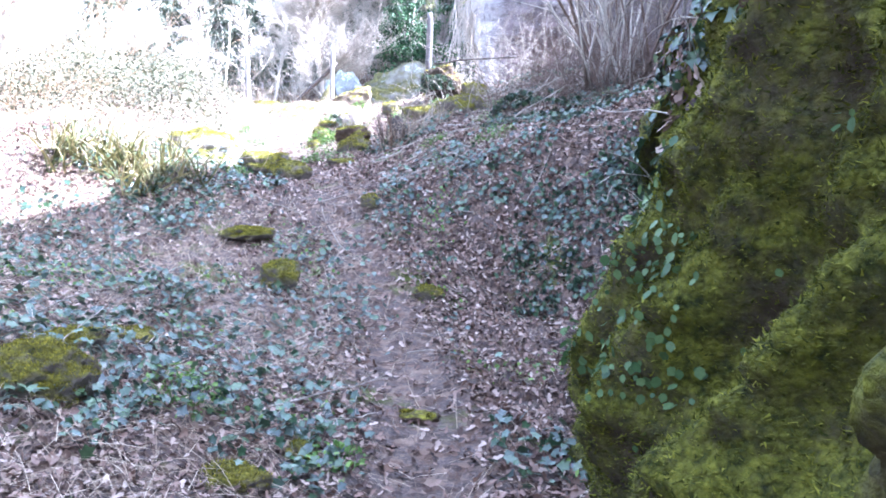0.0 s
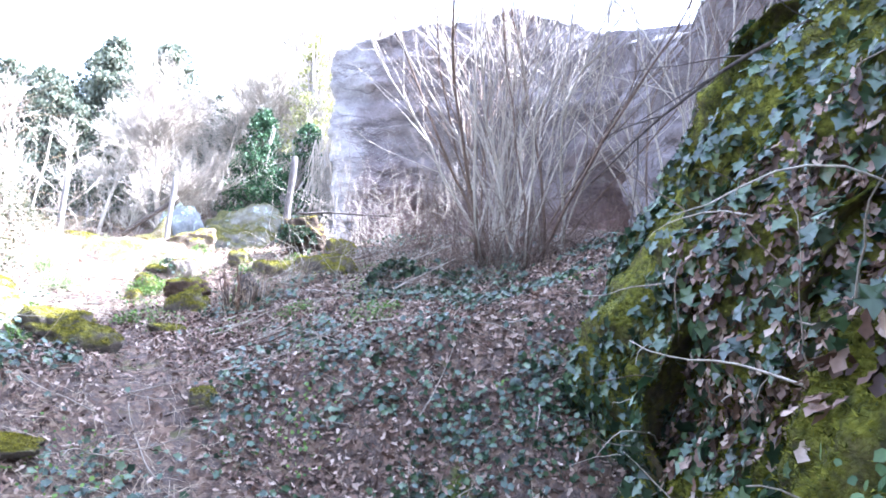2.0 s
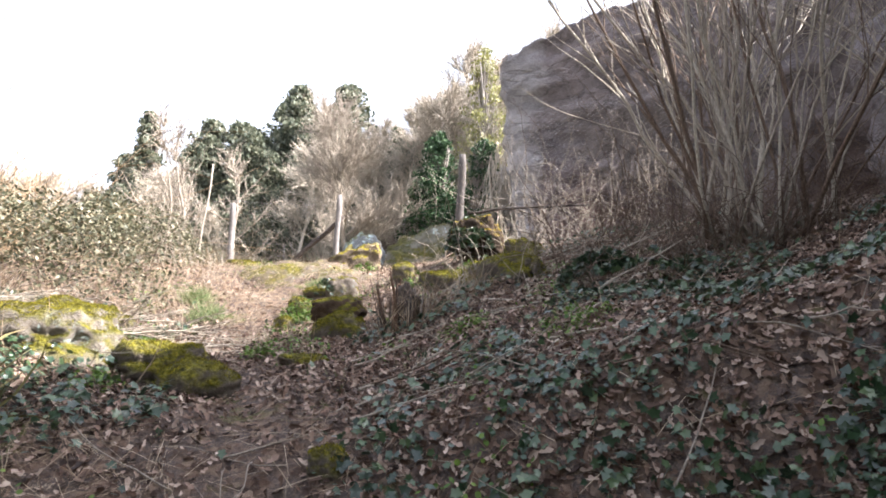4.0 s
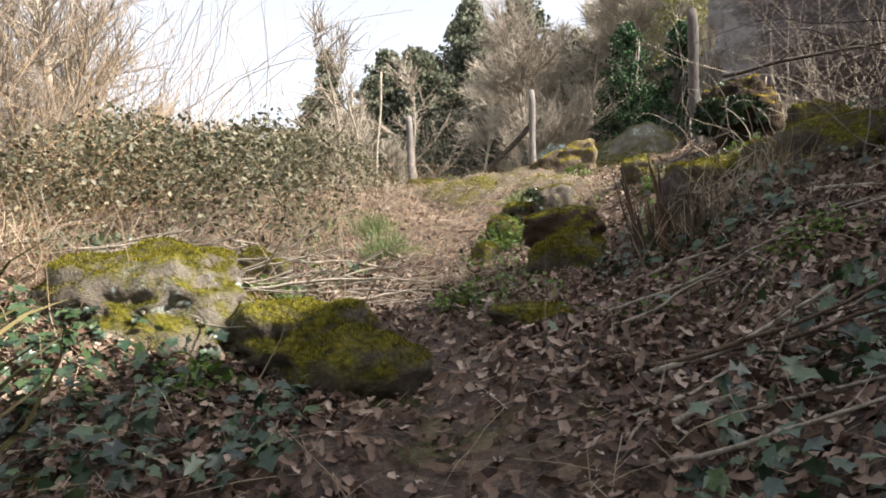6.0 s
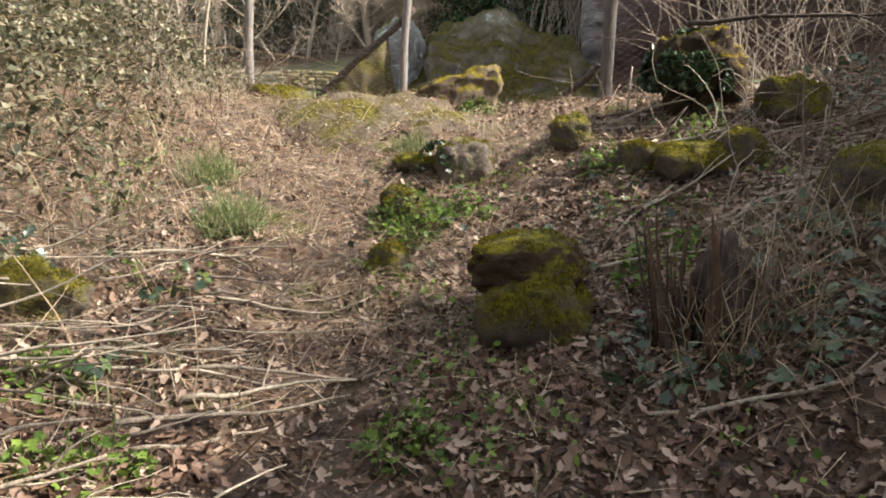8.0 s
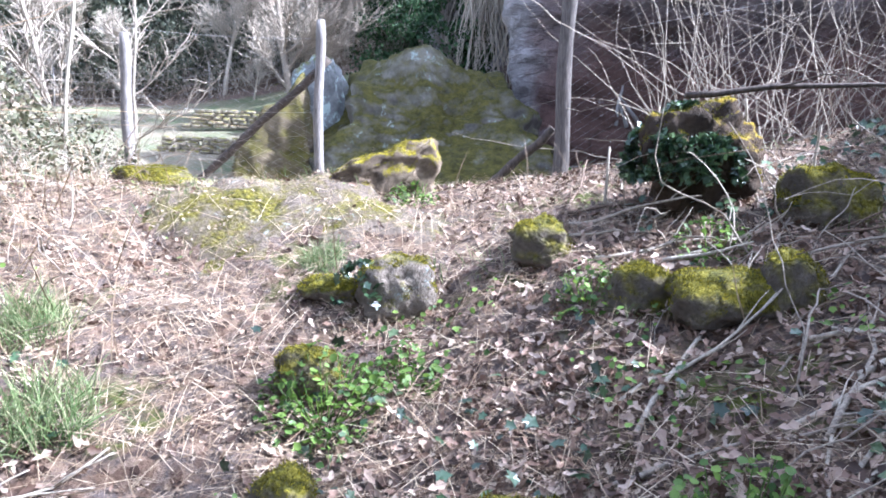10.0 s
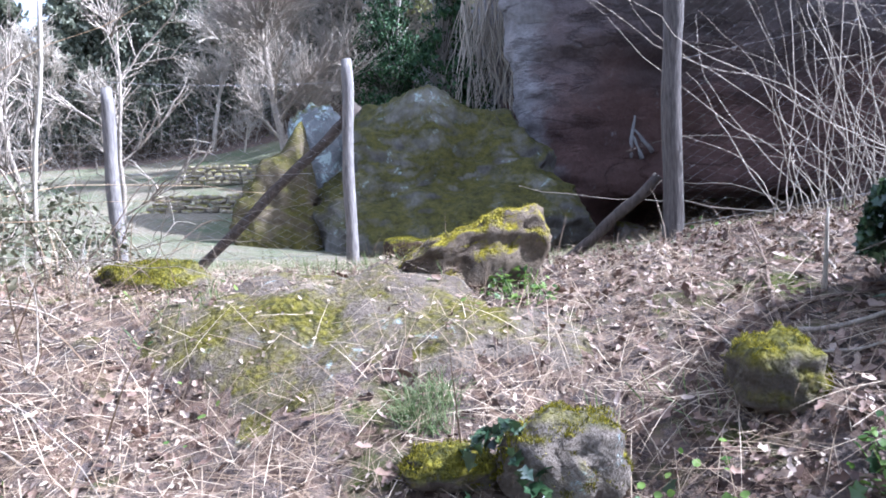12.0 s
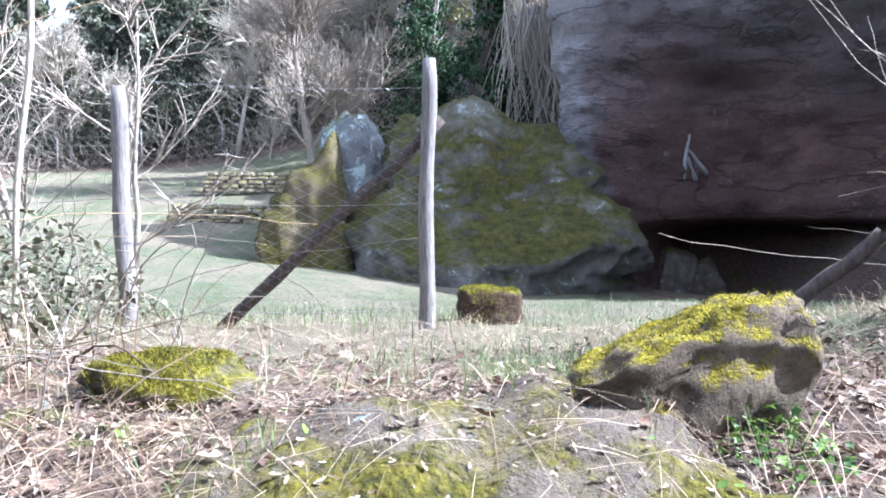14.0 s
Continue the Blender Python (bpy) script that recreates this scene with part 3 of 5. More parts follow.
def wedge_rock(x, y):
    """A long stone that swells from a thin end to a steep broken one."""
    v, f = lump(31, (0.76, 0.38, 0.62), 0.12, 5, 0.75)
    low = -0.3
    v[:, 2] = low + (v[:, 2] - low) * np.interp(v[:, 0], [-0.38, -0.1, 0.3], [0.55, 0.75, 1.0]) + 0.02 * fbm(3, v[:, 0] * 14, v[:, 1] * 14, v[:, 2] * 14)
    v[:, 1] *= np.interp(v[:, 2], [-0.3, 0.0, 0.3], [1.3, 1.08, 0.9])
    v[:, 1] += 0.02 * fbm(3, v[:, 0] * 11, v[:, 2] * 13, v[:, 1] * 11)
    v[:, 0] += 0.02 * fbm(3, v[:, 1] * 12 + 3, v[:, 2] * 12, v[:, 0] * 12)
    ob = thing("tilted_rock", "wedge-shaped crumbly brown rock rimmed with bright yellow moss", "stone", mesh_from("tilted_rock", v, f, STONE_WEDGE), (x, y, float(ground_z(x, y)) + 0.09))
    tagged(part("moss", moss_on(v, f, 1300, 31), ob, "bright yellow moss along the upper edge"), kind="stuff")


wedge_rock(-1.74, 13.98)


# Boulder, slab and grey block: outlines fitted to the camera's view, scaled from its eye.
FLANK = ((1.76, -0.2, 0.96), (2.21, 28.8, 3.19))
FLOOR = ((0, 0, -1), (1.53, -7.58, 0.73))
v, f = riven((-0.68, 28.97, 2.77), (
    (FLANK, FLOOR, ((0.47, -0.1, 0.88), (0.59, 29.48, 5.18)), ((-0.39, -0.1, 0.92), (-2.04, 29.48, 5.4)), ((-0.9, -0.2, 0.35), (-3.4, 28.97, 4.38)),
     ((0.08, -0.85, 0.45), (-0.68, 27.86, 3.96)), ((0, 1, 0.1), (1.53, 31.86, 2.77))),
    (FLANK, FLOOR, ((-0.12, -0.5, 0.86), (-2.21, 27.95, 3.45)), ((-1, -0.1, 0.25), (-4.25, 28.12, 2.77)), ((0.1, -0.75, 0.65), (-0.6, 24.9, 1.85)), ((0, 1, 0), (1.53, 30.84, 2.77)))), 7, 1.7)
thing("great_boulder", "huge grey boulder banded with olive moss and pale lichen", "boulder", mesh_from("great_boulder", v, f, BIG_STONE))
SLAB = rock_material("mossy_slab", (0.07, 0.055, 0.035), (0.2, 0.155, 0.1), (0.028, 0.026, 0.006), (0.1, 0.085, 0.014), 0.72, 0.25, 0.0, scale=0.6)
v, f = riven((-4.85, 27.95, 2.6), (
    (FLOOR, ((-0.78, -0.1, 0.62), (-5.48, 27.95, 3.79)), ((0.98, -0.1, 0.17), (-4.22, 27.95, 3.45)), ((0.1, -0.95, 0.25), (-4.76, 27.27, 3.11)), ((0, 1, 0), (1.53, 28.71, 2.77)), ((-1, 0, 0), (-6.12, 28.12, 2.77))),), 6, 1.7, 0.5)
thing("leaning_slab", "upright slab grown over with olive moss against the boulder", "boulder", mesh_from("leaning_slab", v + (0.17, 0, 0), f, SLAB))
PALE_LICHEN = rock_material("lichen_grey_rock", (0.1, 0.1, 0.1), (0.3, 0.31, 0.31), (0.05, 0.055, 0.01), (0.16, 0.15, 0.02), 0.97, 0.2, 0.1, scale=0.5)
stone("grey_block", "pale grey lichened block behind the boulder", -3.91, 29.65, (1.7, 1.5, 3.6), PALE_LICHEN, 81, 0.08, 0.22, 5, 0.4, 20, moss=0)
stone("mossy_stone", "moss-capped stone half buried in the bank", -0.9, 12.62, (0.32, 0.3, 0.28), STONE_GREEN, 54, 0.35)
stone("mossy_stone", "low mossy stone among sticks on the bank", -0.55, 12.05, (0.3, 0.26, 0.26), STONE_GREEN, 55, 0.3)
stone("mossy_stone", "mossy hump under dry canes on the bank", 0.55, 12.5, (0.5, 0.4, 0.4), STONE_GREEN, 56, 0.42)
stone("mossy_stone", "moss-covered stone beside the trodden path", -2.0, 11.2, (0.22, 0.22, 0.24), STONE_GREEN, 57, 0.3)
stone("mossy_stone", "low moss-covered stone under crossing sticks", -0.28, 11.86, (0.46, 0.32, 0.24), STONE_GREEN, 64, 0.3)
stone("mossy_boulder", "large mossy hump of rock under dry canes on the bank", 0.36, 10.75, (0.62, 0.5, 0.5), STONE_GREEN, 78, 0.55, 0.25, 5, 0.1)
stone("mossy_stone", "upright mossy stone in the bank", 0.0, 11.8, (0.26, 0.24, 0.34), STONE_GREEN, 65, 0.3)
stone("mossy_stone", "mossy stone beside bright green herbs", -2.0, 11.9, (0.28, 0.26, 0.26), STONE_GREEN, 66, 0.3)
stone("mossy_stone", "flat moss cushion among the herbs", -2.0, 12.62, (0.3, 0.22, 0.12), STONE_GREEN, 67, 0.3)
stone("mossy_stone", "low mossy stone at the thicket's edge", -3.35, 10.25, (0.42, 0.3, 0.28), STONE_GREEN, 58, 0.35)
stone("mossy_stone", "small mossy stone in the leaf litter", -0.75, 7.4, (0.2, 0.18, 0.16), STONE_GREEN, 59, 0.3)
stone("mossy_stone", "small mossy stone on the lower slope", -0.92, 2.98, (0.3, 0.2, 0.14), STONE_GREEN, 61, 0.4)
stone("mossy_stone", "small rounded mossy stone beside the path", -0.7, 3.38, (0.17, 0.14, 0.11), STONE_GREEN, 62, 0.35)
stone("mossy_stone", "half-buried mossy stone on the slope", -2.05, 3.78, (0.42, 0.26, 0.15), STONE_GREEN, 63, 0.45)
stone("mossy_stone", "flat mossy stone sunk in the litter of the slope", -1.86, 4.15, (0.34, 0.24, 0.12), STONE_GREEN, 68, 0.45)
stone("mossy_stone", "dull flat stone trodden into the path", -0.14, 3.95, (0.26, 0.18, 0.1), STONE_BROWN, 69, 0.5)
stone("flat_stone", "flat moss-capped slab beside the path among ivy", -1.28, 9.0, (0.34, 0.22, 0.12), STONE_GREEN, 70, 0.2)
stone("root_block", "ivy-draped block with yellow lichen on its lit side", 0.0, 12.85, (0.58, 0.5, 0.62), STONE_LICHEN, 76, 0.16, 0.3, 5, 0.25, 10)

# ---- rock wall beside the start of the path ----
def wall_rock(name, label, material, line, top, lean, seed, step=0.05, depth=2.5):
    """A rock face along a plan line, leaning back towards its right, closed by a top and a back."""
    line = np.array(line, float)
    seg = np.concatenate([[0], np.cumsum(np.linalg.norm(np.diff(line, axis=0), axis=1))])
    s = np.arange(0, seg[-1] + step, step)
    px, py = np.interp(s, seg, line[:, 0]), np.interp(s, seg, line[:, 1])
    dx, dy = np.gradient(px), np.gradient(py)
    n = np.hypot(dx, dy)
    outx, outy = -dy / n, dx / n
    h = np.linspace(0, 1, int(3.4 / step))
    S, Hh = np.meshgrid(np.arange(len(s)), h)
    z0 = land(px, py) - 0.3
    tp = np.interp(s, seg, top)
    zz = z0[S] + (tp[S] - z0[S]) * Hh
    back = lean(s[S], zz)
    o = seed * 3.7
    rel = 0.22 * fbm(4, s[S] * 0.7 + o, zz * 0.7) + 0.24 * fbm(3, s[S] * 1.7 + 0.9 * zz + o, zz * 0.4) + 0.03 * fbm(2, s[S] * 11, zz * 9) + 0.05 * fbm(4, s[S] * 4 + o, zz * 4)
    x = px[S] - outx[S] * (back - rel)
    y = py[S] - outy[S] * (back - rel)
    v = np.stack([x, y, zz], -1).reshape(-1, 3)
    cols, rows = len(s), len(h)
    a, b2 = np.meshgrid(np.arange(cols - 1), np.arange(rows - 1))
    a, b2 = a.ravel(), b2.ravel()
    q = np.stack([b2 * cols + a, b2 * cols + a + 1, (b2 + 1) * cols + a + 1, (b2 + 1) * cols + a], 1)
    # closing strip: from the upper rim back into the hill and down
    rim = v[(rows - 1) * cols:]
    far = rim - np.stack([outx * depth, outy * depth, -0.4 + 0 * outx], -1)
    low = far * (1, 1, 0) + np.stack([0 * outx, 0 * outx, z0 - 0.5], -1)
    n0 = len(v)
    v = np.concatenate([v, far, low])
    k = np.arange(cols - 1)
    r0 = (rows - 1) * cols
    q = np.concatenate([q, np.stack([r0 + k, r0 + k + 1, n0 + k + 1, n0 + k], 1), np.stack([n0 + k, n0 + k + 1, n0 + cols + k + 1, n0 + cols + k], 1)])
    return thing(name, label, "rock face", mesh_from(name, v, q, material), kind="structure"), v[:n0].reshape(rows, cols, 3)


near_rock, near_grid = wall_rock("mossy_rock_wall", "steep rock wall hung with green moss and ivy", CLIFF_MOSS,
                                 [(0.85, -3.0), (0.6, 1.0), (0.55, 3.0), (0.85, 4.2), (1.35, 5.2), (1.6, 6.4), (2.6, 7.4)], [3.5, 3.6, 3.4, 3.0, 2.4, 1.9, 1.9],
                                 lambda s, z: 0.1 + 0.26 * np.clip(z, 0, 9) + 0.08 * np.clip(z - 1.2, 0, 9) ** 2, 2, 0.03)
far_rock, far_grid = wall_rock("ivy_rock_wall", "moss-edged rock wall under a drape of ivy", CLIFF_MOSS,
                               [(1.5, 4.6), (1.95, 5.8), (2.2, 7.2), (2.9, 8.2), (4.6, 9.0)], [4.4, 4.6, 4.6, 4.4, 4.5],
                               lambda s, z: 0.55 * np.clip(z - 1.9, 0, 9), 5, 0.07)

# ---- great cliff with the rock shelter ----
def cliff():
    line = np.array([(-1.2, 48.5), (0.7, 39.4), (3.6, 37.7), (1.9, 31.4), (3.9, 30.35), (7.65, 28.1), (10.8, 23.9), (8.4, 18.0), (6.6, 14.0), (6.4, 10.5), (6.1, 8.6), (5.6, 6.0), (5.2, 0.0), (6.0, -8.0)])
    seg = np.concatenate([[0], np.cumsum(np.linalg.norm(np.diff(line, axis=0), axis=1))])
    s = np.arange(0, seg[-1], 0.17)
    px, py = np.interp(s, seg, line[:, 0]), np.interp(s, seg, line[:, 1])
    for _ in range(6):
        px[1:-1], py[1:-1] = (px[:-2] + 2 * px[1:-1] + px[2:]) / 4, (py[:-2] + 2 * py[1:-1] + py[2:]) / 4
    dx, dy = np.gradient(px), np.gradient(py)
    n = np.hypot(dx, dy)
    ox, oy = dy / n, -dx / n
    h = np.linspace(0, 1, 120)
    S, Hh = np.meshgrid(np.arange(len(s)), h)
    # Near end is added, mostly unseen; rim heights set where its shadow falls.
    top = np.interp(s, seg, [9.6, 10.6, 11.3, 12.8, 13.6, 14.2, 12.6, 9.6, 7.9, 8.7, 8.8, 9.2, 11.5, 12.0]) + 0.25 * vnoise(s * 0.9, 0 * s) + 0.12 * vnoise(s * 3.1, 0 * s + 4)
    z = -0.8 + (top[S] + 0.8) * Hh
    hollow = smooth(seg[3] + 1.2, seg[3] + 3.7, s[S]) * (1 - smooth(seg[6] - 0.8, seg[6] + 4.2, s[S]))
    recess = hollow * (2.7 * (1 - smooth(5.3, 10.4, z)) + 13.0 * (1 - smooth(2.0, 2.9, z)))
    recess = recess - 0.85 * smooth(7.9, 13.0, z) * hollow
    u, w = s[S] / 1.5, z / 1.5
    strata = 0.15 * vnoise(w * 2.3 + 0.4 * vnoise(u * 0.5, w), u * 0.12) + 0.45 * fbm(5, u * 0.5, w * 0.6) * (1 - 0.7 * np.exp(-((s[S] - seg[3]) / 2.5) ** 2)) + 0.09 * fbm(4, u * 3, w * 5)
    # fallen-out blocks leave sharp steps
    strata = strata + 0.16 * np.floor(2.5 * vnoise(u * 1.1 + 7, w * 1.4)) / 2.5
    x = px[S] + ox[S] * (strata - recess) - 0.13 * (z - 2.8) * np.exp(-((s[S] - seg[3]) / 2.2) ** 2)
    y = py[S] + oy[S] * (strata - recess)
    v = np.stack([x, y, z], -1).reshape(-1, 3)
    cols, rows = len(s), len(h)
    rim = v[(rows - 1) * cols:]
    far = rim + np.stack([-ox * 14, -oy * 14, 2.0 + 0 * ox], -1)
    v = np.concatenate([v, far])
    a, b = np.meshgrid(np.arange(cols - 1), np.arange(rows))
    a, b = a.ravel(), b.ravel()
    q = np.stack([b * cols + a, b * cols + a + 1, (b + 1) * cols + a + 1, (b + 1) * cols + a], 1)
    return thing("cliff", "tall grey and reddish tuff cliff with a dark undercut shelter", "cliff", mesh_from("cliff", v, q, CLIFF), kind="structure")


cliff()


# ---- growing things: helpers ----
def at_ground(x, y, up=0.0):
    return (x, y, float(ground_z(x, y)) + up)


def normals(x, y):
    e = 0.04
    gx_, gy_ = (ground_z(x + e, y) - ground_z(x - e, y)) / (2 * e), (ground_z(x, y + e) - ground_z(x, y - e)) / (2 * e)
    n = np.stack([-gx_, -gy_, np.ones_like(gx_)], -1)
    return n / np.linalg.norm(n, axis=1, keepdims=True)


def on_ground(name, template, faces, x, y, lift, scales, tilt, roll, material):
    """A template strewn over the slope, turned to lie along it."""
    n = len(x)
    nm = normals(x, y)
    t1 = np.stack([nm[:, 2], 0 * x, -nm[:, 0]], -1)
    t1 /= np.linalg.norm(t1, axis=1, keepdims=True)
    t2 = np.cross(nm, t1)
    basis = np.stack([t1, t2, nm], -1)
    m = np.einsum("nij,njk->nik", basis, turned(n, rng.uniform(0, 6.283, n), tilt, roll)) * np.asarray(scales)[:, None, None]
    p = np.stack([x, y, ground_z(x, y) + lift], -1)
    v = np.einsum("nij,kj->nki", m, template) + p[:, None]
    f = np.asarray(faces)[None] + (np.arange(n) * len(template))[:, None, None]
    return mesh_from(name, v.reshape(-1, 3), f.reshape(-1, 3), material)


def fan(ring):
    """A leaf as a fan round a sunken middle."""
    r = np.array(ring, float)
    v = np.concatenate([r, [[r[:, 0].mean(), 0, -0.06]]])
    k = np.arange(len(r))
    return v, np.stack([k, (k + 1) % len(r), np.full(len(r), len(r))], 1)


OAK_LEAF = fan([(-0.5, 0, 0.02), (-0.2, 0.17, 0.07), (-0.05, 0.11, 0.0), (0.2, 0.26, 0.12), (0.5, 0, 0.06), (0.25, -0.24, 0.1), (-0.02, -0.12, 0.0), (-0.2, -0.18, 0.08)])
IVY_LEAF = fan([(-0.35, 0, 0.0), (-0.45, 0.3, -0.04), (-0.05, 0.28, 0.03), (0.0, 0.48, -0.05), (0.25, 0.2, 0.02), (0.55, 0, -0.06),
                (0.25, -0.2, 0.02), (0.0, -0.48, -0.05), (-0.05, -0.28, 0.03), (-0.45, -0.3, -0.04)])
ROUND_LEAF = fan([(-0.5, 0, 0), (-0.3, 0.32, 0.03), (0.1, 0.4, 0.04), (0.5, 0, -0.03), (0.1, -0.4, 0.04), (-0.3, -0.32, 0.03)])
SMALL_LEAF = (np.array([(-0.5, 0, 0), (0, 0.3, 0.06), (0.5, 0, -0.04), (0, -0.3, 0.06)]), np.array([(0, 1, 2), (0, 2, 3)]))


def blade(width, curve):
    z = np.array([0, 0.4, 0.75, 1.0])
    x = curve * z ** 2
    w = width * np.array([1, 0.85, 0.5, 0])
    v = np.concatenate([np.stack([x[:3], -w[:3], z[:3]], 1), np.stack([x[:3], w[:3], z[:3]], 1), [[x[3], 0, z[3] - 0.1 * abs(curve)]]])
    return v, np.array([(0, 1, 4), (0, 4, 3), (1, 2, 5), (1, 5, 4), (2, 6, 5)])


def strewn(n, x0, x1, y0, y1, keep):
    """n places in a rectangle, kept with the chance that keep(x, y) gives."""
    x, y = rng.uniform(x0, x1, n), rng.uniform(y0, y1, n)
    k = rng.uniform(0, 1, n) < keep(x, y)
    return x[k], y[k]


def off_path(x, y):
    return np.abs(x - path_x(y))


# ---- dead leaves ----
def litter_chance(x, y):
    c = 0.45 + 0.45 * fbm(2, x * 0.8 + 3, y * 0.8)
    c = c + 0.5 * smooth(0.1, 0.9, x - path_x(y)) * (1 - smooth(8, 14, y))
    c = c * (0.2 + 0.8 * smooth(0.12, 0.42, off_path(x, y)) + 0.4 * (y > 7.6)) * (1 - 0.4 * smooth(9.2, 10.5, y) * (x < -1.2)) * (1 - 0.65 * smooth(11, 12.5, y))
    return np.clip(c, 0.05, 1) * (1 - smooth(14.5, 16, y)) * (1 - 0.9 * outcrop(x, y))


x, y = strewn(210000, -5, 3.6, 2.3, 15.5, litter_chance)
n = len(x)
thing("leaf_litter", "brown and pale dead oak leaves strewn over the slope", "dead leaves",
      on_ground("leaf_litter", *OAK_LEAF, x, y, rng.uniform(0.0, 0.04, n), rng.uniform(0.022, 0.078, n), rng.normal(0, 0.5, n), rng.normal(0, 0.5, n), OAK), kind="stuff")


# Paler leaves strewn where sun falls on the path: sunlight put into the colour.
SUNLIT_LEAF = leaf_material("sunlit_pale_leaf", [(0, (0.16, 0.11, 0.07)), (0.5, (0.34, 0.25, 0.17)), (1, (0.58, 0.47, 0.36))], 0.65, 0.15)
x, y = strewn(46000, -4.2, 0.2, 8.8, 14.6, lambda x, y: np.clip(0.35 + 0.5 * fbm(2, x * 1.3, y * 1.3), 0.1, 1) * smooth(8.8, 9.8, y) * (1 - smooth(-1.2, -0.2, x)) * (1 - 0.6 * outcrop(x, y)) * (1 - smooth(14, 14.6, y)))
n = len(x)
thing("sunlit_litter", "pale broken leaves trodden over the upper path, lightened as if sunlit", "dead leaves",
      on_ground("sunlit_litter", *OAK_LEAF, x, y, rng.uniform(0.0, 0.02, n), rng.uniform(0.012, 0.034, n), rng.normal(0, 0.35, n), rng.normal(0, 0.35, n), SUNLIT_LEAF), kind="stuff")


# ---- ivy and low herbs on the ground ----
def ivy_chance(x, y):
    c = smooth(0.12, 0.6, fbm(4, x * 1.5 + 9, y * 1.5 - 4) + 0.36 * smooth(0.3, 1.5, x - path_x(y)) * (y > 6.3)) * (1 - 0.75 * smooth(9.8, 11.2, y))
    c = c * smooth(0.25, 0.55, off_path(x, y)) * (1 - smooth(10.5, 13, y) * (x < -0.4))
    c = c + 0.5 * smooth(-0.35, 0.3, fbm(3, x * 1.7, y * 1.7 + 30)) * smooth(-0.3, -0.7, x) * (1 - smooth(6, 7.5, y))
    hollow = ((x > 0.1) & (y > 4.2) & (y < 6.4))
    return np.clip(c, 0, 1) * np.where(hollow, 0.12, 1) * (1 - smooth(13.5, 14.5, y))


x, y = strewn(52000, -4.5, 3.6, 2.3, 14.5, ivy_chance)
n = len(x)
thing("ground_ivy", "dark glossy ivy creeping through the dead leaves", "ivy",
      on_ground("ground_ivy", *IVY_LEAF, x, y, rng.uniform(0.02, 0.12, n), rng.uniform(0.03, 0.075, n), rng.normal(0, 0.45, n), rng.normal(0, 0.45, n), IVY), kind="stuff")


def herb_chance(x, y):
    return np.clip(smooth(0.35, 0.75, fbm(3, x * 1.3 - 20, y * 1.3 + 6)) * smooth(0.2, 0.4, off_path(x, y)), 0, 1) * (1 - 0.9 * smooth(12.3, 13.2, y))


x, y = strewn(26000, -4.5, 2.5, 2.3, 15, herb_chance)
n = len(x)
thing("low_herbs", "small fresh green herbs between the leaves", "herbs",
      on_ground("low_herbs", *ROUND_LEAF, x, y, rng.uniform(0.015, 0.1, n), rng.uniform(0.015, 0.04, n), rng.normal(0, 0.5, n), rng.normal(0, 0.5, n), HERB), kind="stuff")


# Dense ivy strip added in place of the shaded recess under the bank.
x, y = strewn(5000, 0.35, 2.2, 5.7, 7.6, lambda x, y: np.exp(-((y - 6.5 - 0.22 * (x - 1.0)) / 0.42) ** 2) * smooth(0.35, 0.8, x) * smooth(-0.5, 0.2, fbm(3, x * 3, y * 3)))
n = len(x)
thing("recess_shade_ivy", "thick dark ivy added for the shaded recess at the foot of the bank", "ivy",
      on_ground("recess_shade_ivy", *IVY_LEAF, x, y, rng.uniform(0.02, 0.2, n) * smooth(-0.4, 0.4, fbm(2, x * 2, y * 2)) + 0.02, rng.uniform(0.035, 0.075, n), rng.normal(0, 0.7, n), rng.normal(0, 0.7, n), IVY), kind="stuff")


# ---- straw, dead stems and grass ----
def straw_chance(x, y):
    # Pale straw is thickened where the ground is brightly lit, painting in that light.
    crest = smooth(9.0, 11.0, y) + 0.8 * smooth(0.4, 1.2, path_x(y) - x) * smooth(6, 8, y)
    return np.clip(0.12 + 0.85 * smooth(-0.4, -1.0, x) * (1 - smooth(6, 8, y)) + crest * (0.6 + 0.5 * fbm(2, x, y)), 0.05, 1) * (1 - smooth(16, 17, y)) * (1 - 0.75 * outcrop(x, y))


x, y = strewn(120000, -6, 2.8, 2.3, 17, straw_chance)
n = len(x)
thing("dry_straw", "bleached dead stems lying criss-cross on the bank", "straw",
      on_ground("dry_straw", *blade(0.0042, 0.22), x, y, rng.uniform(0.005, 0.06, n), rng.uniform(0.08, 0.38, n), rng.uniform(1.25, 1.75, n), rng.normal(0, 0.3, n), STRAW), kind="stuff")


def stems_chance(x, y):
    return np.clip(np.exp(-((x + 3.9 + 0.12 * (y - 12)) / 0.75) ** 2) * smooth(8.6, 10, y) * (1 - smooth(14.5, 16, y)) + 0.03 + 0.6 * smooth(15.0, 15.6, y) * (1 - smooth(16.6, 17.2, y)), 0, 1)


x, y = strewn(7000, -6.5, 2.5, 4, 17.4, stems_chance)
n = len(x)
thing("standing_dead_stems", "upright tawny dead stems at the thicket's edge", "dead stems",
      on_ground("standing_dead_stems", *blade(0.006, 0.4), x, y, 0 * x, rng.uniform(0.15, 0.55, n) * np.where(y > 15, 0.4, 1), rng.normal(0, 0.35, n), rng.normal(0, 0.35, n), STRAW), kind="stuff")


